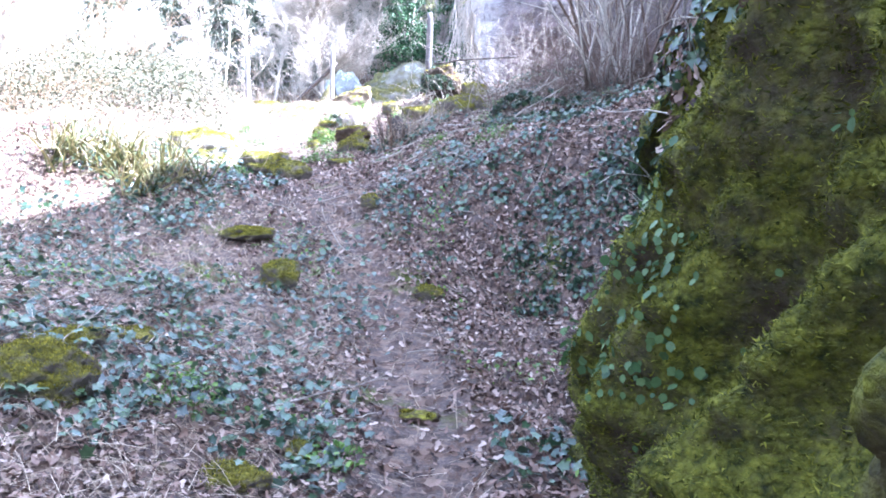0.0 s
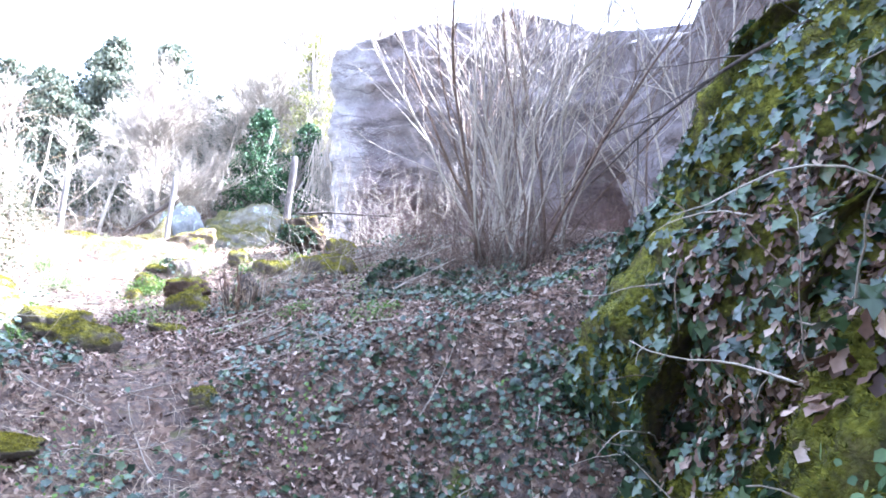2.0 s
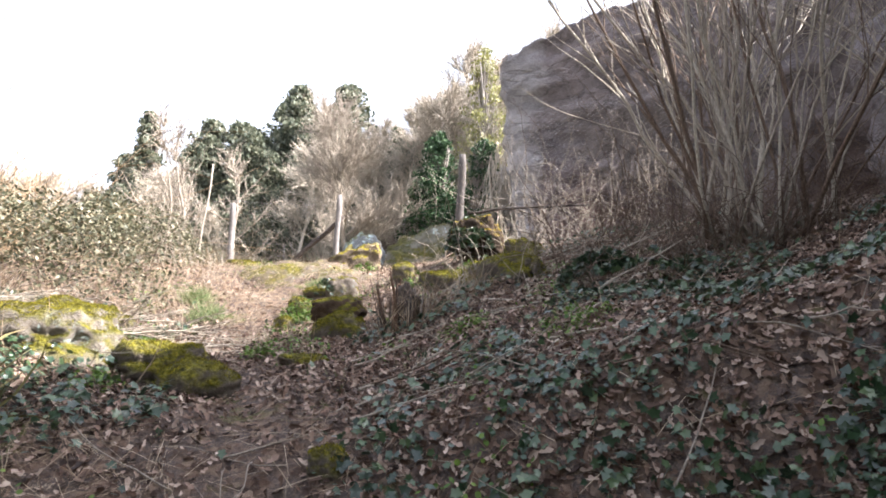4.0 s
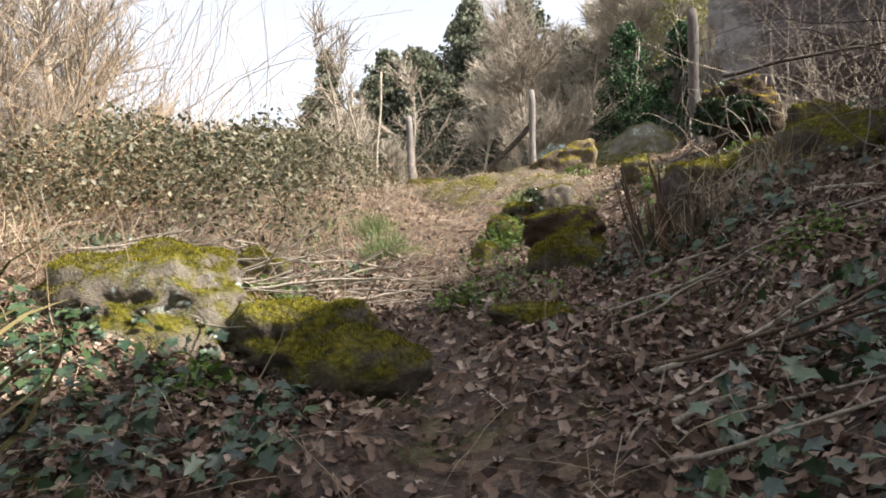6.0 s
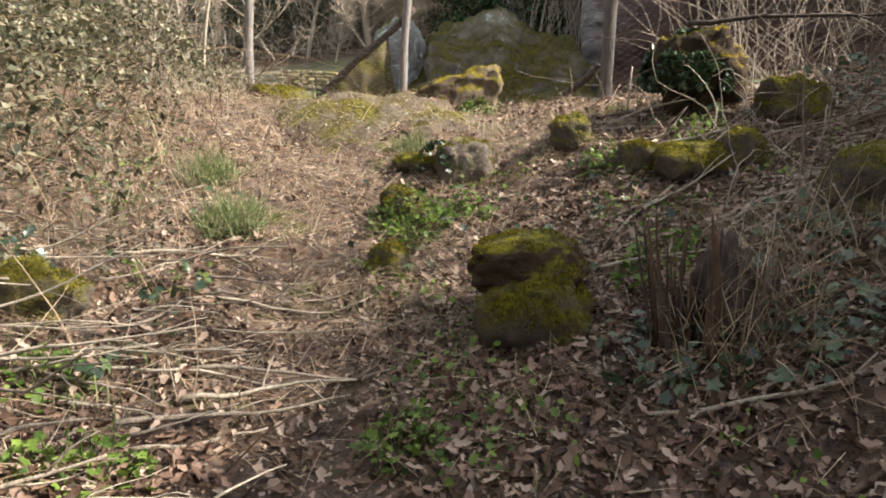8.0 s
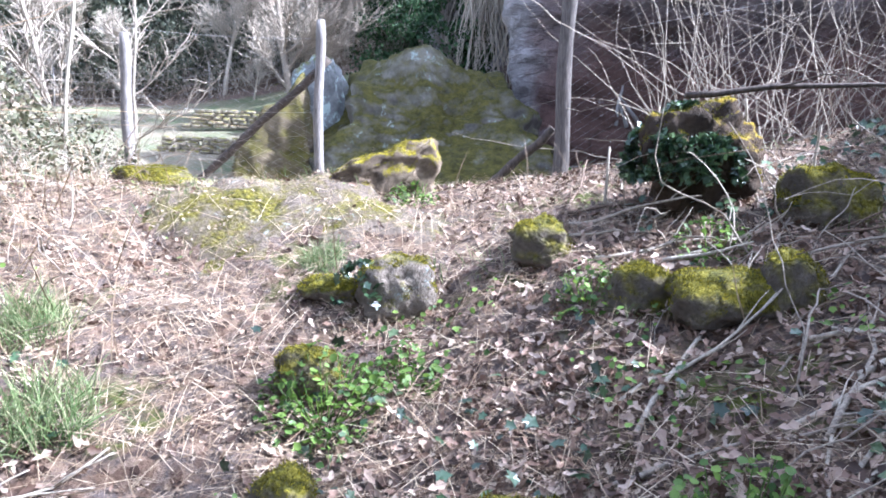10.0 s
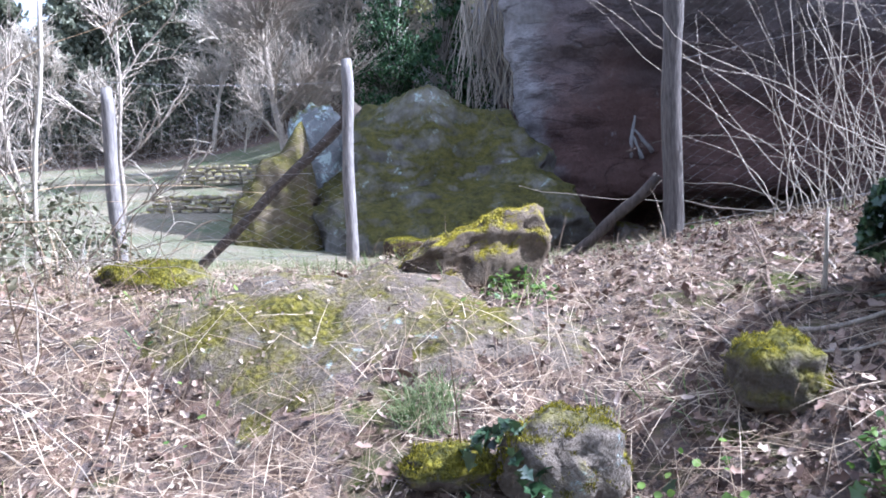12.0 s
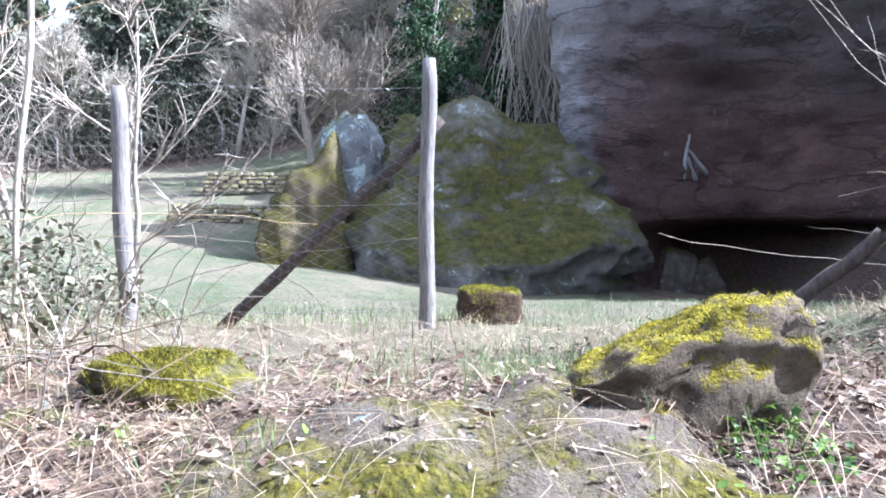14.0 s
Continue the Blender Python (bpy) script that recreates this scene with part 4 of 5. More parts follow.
def grass_chance(x, y):
    field = 0.6 * smooth(15.2, 17.5, y) * (1 - smooth(20, 25, y))
    tuft = smooth(0.45, 0.6, fbm(2, x * 1.9 + 40, y * 1.9)) * smooth(7.5, 9, y) * 0.8
    crest = 0.8 * np.exp(-((x + 2.0) / 0.9) ** 2 - ((y - 14.9) / 0.7) ** 2)
    off = x - path_x(y)
    edge = 0.5 * np.exp(-((off - 0.6) / 0.3) ** 2) * smooth(6, 7, y) * (1 - smooth(9.5, 10.5, y)) * smooth(-0.1, 0.5, fbm(2, x * 2.3, y * 2.3))
    return np.clip(field + tuft + crest + edge, 0, 1) * smooth(0.15, 0.4, off_path(x, y) + (y > 12))


x, y = strewn(80000, -9, 2.5, 6, 25, grass_chance)
n = len(x)
thing("grass", "short green and straw-tinted grass on the field and bank", "grass",
      on_ground("grass", *blade(0.03, 0.4), x, y, 0 * x, rng.uniform(0.035, 0.12, n) * (1 - 0.6 * smooth(17, 19, y)), rng.normal(0, 0.3, n), rng.normal(0, 0.3, n), GRASS), kind="stuff")


# ---- clumps of bright herbs ----
def herb_clump(label, x, y, radius, height, count, material=HERB, size=(0.02, 0.042), template=ROUND_LEAF, name="herb_clump"):
    a, r = rng.uniform(0, 6.283, count), radius * np.sqrt(rng.uniform(0, 1, count))
    px, py = x + r * np.cos(a), y + r * np.sin(a)
    top = height * (1 - (r / radius) ** 2 * 0.7)
    pz = ground_z(px, py) + top * rng.uniform(0.15, 1, count)
    b = Build()
    for k in range(0, count, 4):
        v, f = tube([(x + 0.5 * (px[k] - x), y + 0.5 * (py[k] - y), float(ground_z(x, y)) - 0.02), (px[k], py[k], pz[k])], [0.004, 0.002], 3, False)
        b.add(v, f)
    ob = thing(name, label, "plant", None, (0, 0, 0))
    tagged(part("stem_tuft", b.mesh("stem_tuft", material), ob), kind="stuff")
    me = scatter("leaves", *template, np.stack([px, py, pz], -1), rng.uniform(*size, count), rng.uniform(0, 6.283, count), rng.normal(0, 0.5, count), rng.normal(0, 0.5, count), material)
    tagged(part("foliage", me, ob), kind="stuff")
    return ob


for x, y, r, h, c in ((-1.93, 11.78, 0.33, 0.24, 440), (-1.6, 11.95, 0.2, 0.18, 140), (-0.75, 12.15, 0.2, 0.2, 120), (-0.7, 10.75, 0.25, 0.2, 200), (-1.75, 9.55, 0.18, 0.14, 130),
                      (-2.55, 9.2, 0.22, 0.16, 150), (-2.3, 8.1, 0.22, 0.14, 140), (-2.95, 9.7, 0.2, 0.14, 120), (-0.1, 12.35, 0.22, 0.16, 120), (-1.3, 3.5, 0.25, 0.2, 170),
                      (-0.55, 3.3, 0.22, 0.12, 130), (-1.55, 13.72, 0.22, 0.14, 130), (0.6, 8.6, 0.35, 0.15, 220), (-0.1, 9.4, 0.3, 0.12, 180)):
    herb_clump("clump of fresh green herbs among dead leaves", x, y, r * 0.85, h, c, template=IVY_LEAF if c % 20 else ROUND_LEAF)
herb_clump("tussock of dead tawny grass round the rotten stump", -0.6, 9.95, 0.32, 0.3, 240, STRAW, (0.12, 0.3), blade(0.008, 0.9), "dead_grass_tussock")
STRAP = leaf_material("yellowing_strap_leaf", [(0, (0.05, 0.055, 0.015)), (0.6, (0.16, 0.135, 0.045)), (1, (0.36, 0.28, 0.13))], 0.55, 0.3)
for x, y, c in ((-3.0, 7.2, 130), (-3.35, 7.35, 120), (-3.75, 7.3, 110), (-2.7, 7.45, 70)):
    herb_clump("arching tussock of yellowing strap-shaped leaves", x, y, 0.26, 0.06, c, STRAP, (0.22, 0.42), blade(0.03, 1.0), "strap_leaf_tussock")
herb_clump("tussock of dead tawny grass on the bank", -0.15, 10.4, 0.3, 0.15, 200, STRAW, (0.12, 0.28), blade(0.008, 0.9), "dead_grass_tussock")
for x, y, c in ((-3.3, 8.0, 90), (-3.7, 8.4, 140), (-4.3, 9.0, 240), (-3.7, 9.2, 160)):
    herb_clump("heap of dead arching stems beside the boulders", x, y, 0.5, 0.1, c, STRAW, (0.15, 0.34), blade(0.008, 1.6), "dead_grass_heap")
for x, y, r, h in ((-3.35, 12.3, 0.2, 0.2), (-2.05, 12.9, 0.12, 0.12), (-3.0, 11.7, 0.2, 0.22), (-2.0, 14.5, 0.4, 0.16)):
    herb_clump("tuft of long pale green grass", x, y, r, h * 0.25, 420, GRASS, (h * 0.6, h * 1.0), blade(0.013, 0.7), "grass_tuft")


# ---- ivy on the rock walls ----
def ivy_on(grid, name, label, count, chance, material=IVY, template=IVY_LEAF, size=(0.03, 0.1), lift=0.05):
    rows, cols, _ = grid.shape
    u, w = rng.uniform(0, rows - 1.01, count), rng.uniform(0, cols - 1.01, count)
    a, b = u.astype(int), w.astype(int)
    p = grid[a, b]
    k = rng.uniform(0, 1, count) < chance(p[:, 0], p[:, 1], p[:, 2])
    a, b, p = a[k], b[k], p[k]
    du, dv = grid[a + 1, b] - p, grid[a, b + 1] - p
    nm = np.cross(dv, du)
    nm /= np.linalg.norm(nm, axis=1, keepdims=True) + 1e-9
    nm *= np.where(nm[:, :1] > 0.3, -1, 1)
    n = len(p)
    p = p + du * rng.uniform(0, 1, (n, 1)) + dv * rng.uniform(0, 1, (n, 1)) + nm * rng.uniform(0.005, lift, (n, 1))
    aim = nm + (0, 0, 0.25) + rng.normal(0, 0.35, (n, 3))
    aim /= np.linalg.norm(aim, axis=1, keepdims=True)
    down = np.array([0, 0, -1.0]) + rng.normal(0, 0.4, (n, 3))
    ex = down - aim * (down * aim).sum(1, keepdims=True)
    ex /= np.linalg.norm(ex, axis=1, keepdims=True)
    m = np.stack([ex, np.cross(aim, ex), aim], -1) * rng.uniform(*size, n)[:, None, None]
    v = np.einsum("nij,kj->nki", m, template[0]) + p[:, None]
    f = template[1][None] + (np.arange(n) * len(template[0]))[:, None, None]
    return thing(name, label, "ivy", mesh_from(name, v.reshape(-1, 3), f.reshape(-1, 3), material), kind="stuff")


PENNY = leaf_material("pale_round_leaf", [(0, (0.05, 0.1, 0.03)), (1, (0.17, 0.25, 0.09))], 0.5, 0.3)
ivy_on(near_grid, "wall_ivy", "ivy trailing down the mossy rock wall", 17000,
       lambda x, y, z: smooth(0.25, 0.5, fbm(3, y * 1.1 + 2, z * 0.9) + 0.7 * smooth(1.7, 2.3, z + 0.3 * (y - 3.4)) + 0.25 * smooth(3.6, 4.6, y) - 0.4) * smooth(1.6, 2.6, y))
ivy_on(near_grid, "pennywort", "round pale green pennywort leaves on the mossy wall", 30000,
       lambda x, y, z: smooth(0.7, 0.9, fbm(3, y * 1.6 - 7, z * 1.3)) * (z < 1.6) + 1.0 * np.exp(-((y - 2.55) / 0.17) ** 2 - ((z - 1.12) / 0.3) ** 2), PENNY, ROUND_LEAF, (0.022, 0.05), 0.06)
ivy_on(near_grid, "wall_litter", "dead leaves caught on the ledges of the rock", 42000,
       lambda x, y, z: (smooth(1.5, 2.0, z + 0.3 * (y - 3.4)) + 0.35 * smooth(3.4, 4.4, y)) * smooth(-0.3, 0.4, fbm(3, y * 1.3 - 3, z * 1.3)), OAK, OAK_LEAF, (0.04, 0.09), 0.03)
ivy_on(far_grid, "wall_ivy", "blue-green ivy drape on the upper rock", 14000,
       lambda x, y, z: smooth(0.0, 0.35, fbm(3, y * 0.8 + 5, z * 0.8) + 0.4 * smooth(7.6, 6.2, y)))


def on_wall(grid, y0, y1, z0):
    """A random place on the rock wall between two distances, above a height."""
    flat = grid.reshape(-1, 3)
    flat = flat[(flat[:, 1] > y0) & (flat[:, 1] < y1) & (flat[:, 2] > z0)]
    return flat[rng.integers(len(flat))]


for k in range(46):
    p = wander((0, 0, 0), (rng.normal(-0.5, 0.4), rng.normal(0, 0.7), rng.normal(0.1, 0.6)), rng.uniform(0.25, 0.8), 8, 0.16, -0.03)
    thing("bramble_cane", "thin bare bramble cane hanging on the ivy-grown rock wall", "bramble", mesh_from("bramble_cane", *tube(p, np.linspace(0.005, 0.0015, 9), 4), (TWIG, FAR_TWIG, TWIG_DARK)[k % 3]), on_wall(near_grid, 3.2, 6.2, 0.9), "canes on the rock wall")


MOSS_DARK = leaf_material("rock_moss_shoot", [(0, (0.03, 0.04, 0.005)), (0.6, (0.125, 0.13, 0.014)), (1, (0.32, 0.31, 0.033))], 0.8, 0.3, 0.2)


def moss_tufts(grid, count, chance):
    """Tiny blades that roughen the moss on the rock wall."""
    rows, cols, _ = grid.shape
    a, b = rng.integers(0, rows - 1, count), rng.integers(0, cols - 1, count)
    p = grid[a, b]
    k = rng.uniform(0, 1, count) < chance(p[:, 0], p[:, 1], p[:, 2])
    a, b, p = a[k], b[k], p[k]
    du, dv = grid[a + 1, b] - p, grid[a, b + 1] - p
    n = len(p)
    p = p + du * rng.uniform(0, 1, (n, 1)) + dv * rng.uniform(0, 1, (n, 1))
    shoot = np.array([(0, -0.16, 0), (0, 0.16, 0), (0.3, 0, 1.0)]), np.array([(0, 1, 2)])
    return scatter("moss_tufts", *shoot, p + (-0.004, 0, 0), rng.uniform(0.01, 0.028, n), rng.uniform(0, 6.283, n), rng.normal(0.9, 0.5, n), rng.normal(0, 0.8, n), MOSS_DARK)


thing("hanging_moss", "shaggy yellow-green moss on the rock wall", "moss",
      moss_tufts(near_grid, 420000, lambda x, y, z: smooth(-0.25, 0.3, fbm(3, y * 1.2, z * 1.2)) * (y > 1.2)), kind="stuff")
thing("hanging_moss", "olive moss along the edge of the upper rock", "moss",
      moss_tufts(far_grid, 130000, lambda x, y, z: 0.2 + smooth(-0.25, 0.3, fbm(3, y * 1.2, z * 1.2))), kind="stuff")


def leaves_over(name, label, x, y, z, size, count, material=IVY, template=IVY_LEAF, scale=(0.035, 0.07)):
    """Leaves wrapped loosely over the upper half of a block."""
    d = rng.normal(0, 1, (count, 3))
    d /= np.linalg.norm(d, axis=1, keepdims=True)
    d[:, 2] = np.abs(d[:, 2]) - 0.25
    k = fbm(2, d[:, 0] * 2 + x, d[:, 1] * 2, d[:, 2] * 2) > -0.15
    d = d[k]
    n = len(d)
    p = np.array((x, y, z)) + d * np.array(size) / 2 * rng.uniform(0.98, 1.12, (n, 1))
    return thing(name, label, "ivy", scatter(name, *template, p, rng.uniform(*scale, n), rng.uniform(0, 6.283, n), rng.normal(0.5, 0.6, n), rng.normal(0, 0.7, n), material), kind="stuff")


leaves_over("block_ivy", "dark ivy hanging over the block", -0.1, 12.8, float(ground_z(-0.1, 12.8)) + 0.27, (0.6, 0.58, 0.78), 3400, IVY, IVY_LEAF, (0.03, 0.06))
leaves_over("ivy_mound", "mound of dark ivy over low rock on the bank", 1.35, 10.15, float(ground_z(1.35, 10.15)) + 0.02, (1.3, 0.9, 0.7), 2600, IVY, IVY_LEAF, (0.04, 0.08))
leaves_over("stone_ivy", "sprig of dark ivy against the grey stone", -1.82, 12.5, float(ground_z(-1.7, 12.5)) + 0.1, (0.3, 0.3, 0.36), 160)

# ---- fence ----
def fence_post(x, y, height, radius, label, lean=(0, 0), material=POST):
    z = float(ground_z(x, y))
    n = 14
    k = np.linspace(0, 1, n)
    p = np.stack([lean[0] * k + 0.008 * np.sin(k * 9), lean[1] * k, -0.15 + (height + 0.15) * k], -1)
    r = radius * (1.05 - 0.12 * k + 0.04 * np.sin(k * 17))
    r[-1] *= 0.86
    v, f = tube(p, r, 12)
    v[:, :2] += 0.05 * radius * np.stack([vnoise(v[:, 0] * 60, v[:, 2] * 4), vnoise(v[:, 1] * 60, v[:, 2] * 4 + 9)], -1)
    return thing("fence_post", label, "fence post", mesh_from("fence_post", v, f, material), (x, y, z), "fence posts")


def pole(name, label, a, b, radius, material):
    k = np.linspace(0, 1, 16)[:, None]
    p = np.array(a) * (1 - k) + np.array(b) * k
    p = p + 0.01 * np.stack([np.sin(k[:, 0] * 11), np.cos(k[:, 0] * 7), np.sin(k[:, 0] * 13)], -1)
    v, f = tube(p, radius * (1 + 0.08 * np.sin(np.arange(16) * 2.1)), 9)
    return thing(name, label, "pole", mesh_from(name, v, f, material))


POSTS = ((-4.35, 16.3), (-2.5, 16.35), (-0.3, 15.0))
fence_post(*POSTS[0], 1.5, 0.055, "weathered grey wooden fence post with a bleached top", (-0.02, 0))
fence_post(*POSTS[1], 1.72, 0.05, "straight grey wooden fence post", (0.03, 0))
fence_post(*POSTS[2], 1.88, 0.065, "tall split grey-brown fence post beside the brambles", (0.03, 0), SHADED_POST)
pole("stake", "slim pale stake leaning beside the weathered fence post", (-4.75, 15.7, float(ground_z(-4.75, 15.7)) - 0.1), (-4.54, 15.7, 4.66), 0.016, FAR_TWIG)
pole("brace_pole", "dark bark-covered brace pole leaning on the fence post", (-3.85, 16.45, float(ground_z(-3.85, 16.45)) - 0.03), (-2.38, 16.42, 3.93), 0.042, DARKWOOD)
pole("brace_pole", "grey brace pole propping the tall fence post", (-0.98, 15.3, float(ground_z(-0.98, 15.3)) - 0.02), (-0.34, 15.08, 3.24), 0.038, DARKWOOD)

m, t, b = node_material("galvanised_wire")
b.inputs["Base Color"].default_value, b.inputs["Metallic"].default_value, b.inputs["Roughness"].default_value = (0.36, 0.35, 0.34, 1), 0.7, 0.55
link(t, ramp(t, tex_noise(t, 30, 4), [(0.35, (0.2, 0.14, 0.1)), (0.6, (0.45, 0.45, 0.45))]), b.inputs["Base Color"])
WIRE = m


def chain_link(label, a, b, low, high, cell=0.07, radius=0.0016):
    """Diamond netting between two posts, with its line wires."""
    a, b = np.array(a, float), np.array(b, float)
    d = b - a
    length = np.hypot(*d)
    za, zb = float(land(*a)), float(land(*b))
    net, n = Build(), int(length / cell)
    steps = int((high - low) / (cell / 2))
    zig = np.arange(steps + 1)
    for k in range(n):
        u = (k + ((zig + k) % 2)) * cell / length
        zz = low + zig * cell / 2 + za * (1 - u) + zb * u
        sag = 0.02 * np.sin(u * 9 + zz * 3)
        p = np.stack([a[0] + d[0] * u + sag * d[1] / length, a[1] + d[1] * u - sag * d[0] / length, zz], -1)
        net.add(*tube(p, radius, 3, False))
    ob = thing("chain_link_fence", label, "fence", None, group="fence netting")
    part("netting", net.mesh("netting", WIRE), ob)
    for h in (low + 0.05, (low + high) / 2, high):
        u = np.linspace(0, 1, 12)
        p = np.stack([a[0] + d[0] * u, a[1] + d[1] * u, za * (1 - u) + zb * u + h - 0.03 * np.sin(u * np.pi)], -1)
        w = Build()
        w.add(*tube(p, 0.002, 4, False))
        part("line_wire", w.mesh("line_wire", WIRE), ob)
    return ob


chain_link("thin wire netting stretched between wooden posts", POSTS[0], POSTS[1], 0.1, 1.55)
chain_link("rusty wire netting overgrown by bare brambles", POSTS[2], (3.2, 13.9), 0.05, 2.3)
chain_link("thin wire netting running into the thicket", (-8.4, 16.9), POSTS[0], 0.1, 1.55)


def wire_fence():
    ob = thing("wire_fence", "far boundary fence of slim grey stakes and slack wires", "fence")
    xs = np.arange(-26, -2, 3.6)
    ys = 47 + 0.15 * (xs + 10)
    for px, py in zip(xs, ys):
        z = float(ground_z(px, py))
        st = Build()
        st.add(*tube([(px, py, z - 0.2), (px + 0.03, py, z + 1.2), (px + 0.03, py, z + 1.9)], [0.05, 0.045, 0.04], 6))
        part("stake", st.mesh("stake", POST), ob)
    for h in (0.5, 0.9, 1.3, 1.7):
        u = np.linspace(xs[0], xs[-1], 60)
        p = np.stack([u, 47 + 0.15 * (u + 10), land(u, 47 + 0.15 * (u + 10)) + h - 0.08 * np.abs(np.sin((u - xs[0]) / 3.6 * np.pi))], -1)
        w = Build()
        w.add(*tube(p, 0.012, 3, False))
        part("line_wire", w.mesh("line_wire", WIRE), ob)


wire_fence()


# ---- drystone walls in the field ----
DRY = rock_material("drystone_block", (0.17, 0.14, 0.1), (0.5, 0.42, 0.3), MOSS_D, (0.32, 0.28, 0.04), 0.9, 0.2, 0.02)


def drystone_wall(label, x0, x1, y, courses, base_z):
    ob = thing("drystone_wall", label, "wall", None, (0, 0, 0), "terrace walls")
    shapes = []
    for k in range(6):
        v, f = lump(60 + k, (0.42, 0.34, 0.17), 0.2, 2, 0.6)
        shapes.append(mesh_from("stone_block", v, f, DRY))
    for c in range(courses):
        x = x0 + rng.uniform(0, 0.2) + 0.12 * c
        while x < x1 - 0.1 * c:
            w = rng.uniform(0.6, 1.15)
            o = part("stone_block", shapes[rng.integers(6)], ob)
            o.location = (x, y + rng.normal(0, 0.03) + 0.03 * c, base_z + 0.08 + 0.14 * c + rng.normal(0, 0.01))
            o.scale, o.rotation_euler = (w, 1, rng.uniform(0.85, 1.15)), (0, rng.normal(0, 0.05), rng.normal(0, 0.1))
            x += 0.42 * w * 0.96


drystone_wall("low drystone terrace wall with yellow moss", -9.8, -4.6, 33.2, 4, 2.76)
drystone_wall("upper drystone terrace wall of pale stones", -10.2, -3.9, 38.0, 5, 3.75)

# ---- blocks in the shelter ----
stone("fallen_block", "pale angular block on the shelter floor", 5.35, 33.05, (1.2, 1.0, 1.9), STONE_BARE, 51, 0.1, 0.15, 4, 0.7, 0, None, 12, moss=0)
stone("fallen_block", "small grey slab beside the pale block", 6.46, 33.56, (1.2, 0.85, 1.3), STONE_BARE, 52, 0.1, 0.15, 4, 0.7, 0, None, -25, moss=0)
stone("field_stone", "small dark stone in the grass behind the post", -2.0, 17.1, (0.5, 0.36, 0.36), STONE_BROWN, 53, 0.3, 0.15, 4, 0.6)


STAIN = rock_material("pale_mineral_crust", (0.3, 0.28, 0.26), (0.6, 0.57, 0.54), MOSS_D, MOSS_L, 1.3, 0.1)
b = Build()
for a, c in (((5.2, 31.57, 5.23), (4.96, 31.42, 3.99)), ((5.16, 31.54, 4.81), (5.78, 31.76, 4.16)), ((5.1, 31.5, 4.64), (5.37, 31.55, 3.96))):
    k = np.linspace(0, 1, 8)[:, None]
    b.add(*tube(np.array(a) * (1 - k) + np.array(c) * k + (0, 0.02, 0) + 0.02 * np.sin(k * (9, 7, 5)), np.linspace(0.035, 0.085, 8), 6))
thing("mineral_streak", "pale forked mineral streak on the shelter wall", "stain", b.mesh("mineral_streak", STAIN))

# ---- stump, sticks ----
def stump(x, y, height, radius):
    """A rotted hollow stump: a crumbling dark body, flat splinters of the shell left standing on two sides."""
    z = float(ground_z(x, y))
    ob = thing("rotten_stump", "crumbling dark brown stump with grey splinters standing", "stump", None, (x, y, z))
    vv, ff = lump(71, (radius * 1.5, radius * 1.6, height * 0.9), 0.5, 5, 0.0)
    part("body", mesh_from("body", vv + (0, 0, height * 0.12), ff, DARKWOOD), ob, "dark crumbling wood")
    for k in range(44):
        side = math.pi if k % 2 else 0.1
        a = side + rng.normal(0, 0.65)
        r = radius * rng.uniform(0.75, 1.3)
        h = height * rng.uniform(0.4, 1.0) * (1.15 if k % 2 else 0.95)
        p = wander((r * math.cos(a), r * math.sin(a), -0.06), (0.2 * math.cos(a) + rng.normal(0, 0.12), 0.2 * math.sin(a) + rng.normal(0, 0.12), 1), h, 7, 0.05)
        v_, f_ = tube(p, np.array([1, 1.1, 0.95, 1.0, 0.85, 0.7, 0.5, 0.12]) * rng.uniform(0.006, 0.022), 7)
        # planks: thin across the shell, broad along it
        mid = p.mean(0)
        out = np.array([math.cos(a), math.sin(a), 0])
        v_ = v_ - np.outer((v_ - mid) @ out, out) * 0.6
        part("splinter", mesh_from("splinter", v_, f_, (POST, DARKWOOD, TWIG_DARK, ROTTEN)[k % 4]), ob)
    return ob


stump(-0.64, 10.1, 0.5, 0.15)


def stick(x, y, angle, length, radius, material, lift=0.03, rise=0.1):
    z = float(ground_z(x, y)) + lift
    a = radians(angle)
    p = wander((0, 0, 0), (math.cos(a), math.sin(a), rise), length, 9, 0.09)
    g = ground_z(p[:, 0] + x, p[:, 1] + y) + lift - z
    p[:, 2] = np.maximum(p[:, 2], g)
    b = Build()
    b.add(*tube(p, np.linspace(radius, radius * 0.35, 10), 6))
    for k in (4, 6, 7):
        if length > 0.5:
            q = wander(p[k], (p[k + 1] - p[k]) + rng.normal(0, 0.05, 3), length * 0.25, 4, 0.12)
            b.add(*tube(q, np.linspace(radius * 0.4, radius * 0.15, 5), 4))
    return thing("fallen_stick", "bare bleached stick lying on the dead leaves", "stick", b.mesh("fallen_stick", material), (x, y, z), "fallen sticks")


for k in range(150):
    x, y = rng.uniform(-1.0, 1.8), rng.uniform(7.6, 13.2)
    stick(x, y, rng.uniform(-40, 70), rng.uniform(0.4, 1.4), rng.uniform(0.006, 0.013), (FAR_TWIG, FAR_TWIG, TWIG, TWIG_DARK)[k % 4], 0.02, rng.uniform(0, 0.35))
for k in range(80):
    x = rng.uniform(-4.3, -2.5)
    stick(x, rng.uniform(8.4, 11.2), rng.uniform(-35, 35), rng.uniform(0.25, 0.95), rng.uniform(0.005, 0.012), (FAR_TWIG, TWIG)[k % 2], 0.03, rng.uniform(0, 0.1))
for k in range(46):
    x = rng.uniform(-3.0, 1.8)
    stick(x, rng.uniform(3.0, 8.0), rng.uniform(0, 360), rng.uniform(0.25, 0.8), rng.uniform(0.004, 0.008), TWIG, 0.02, rng.uniform(0, 0.3))


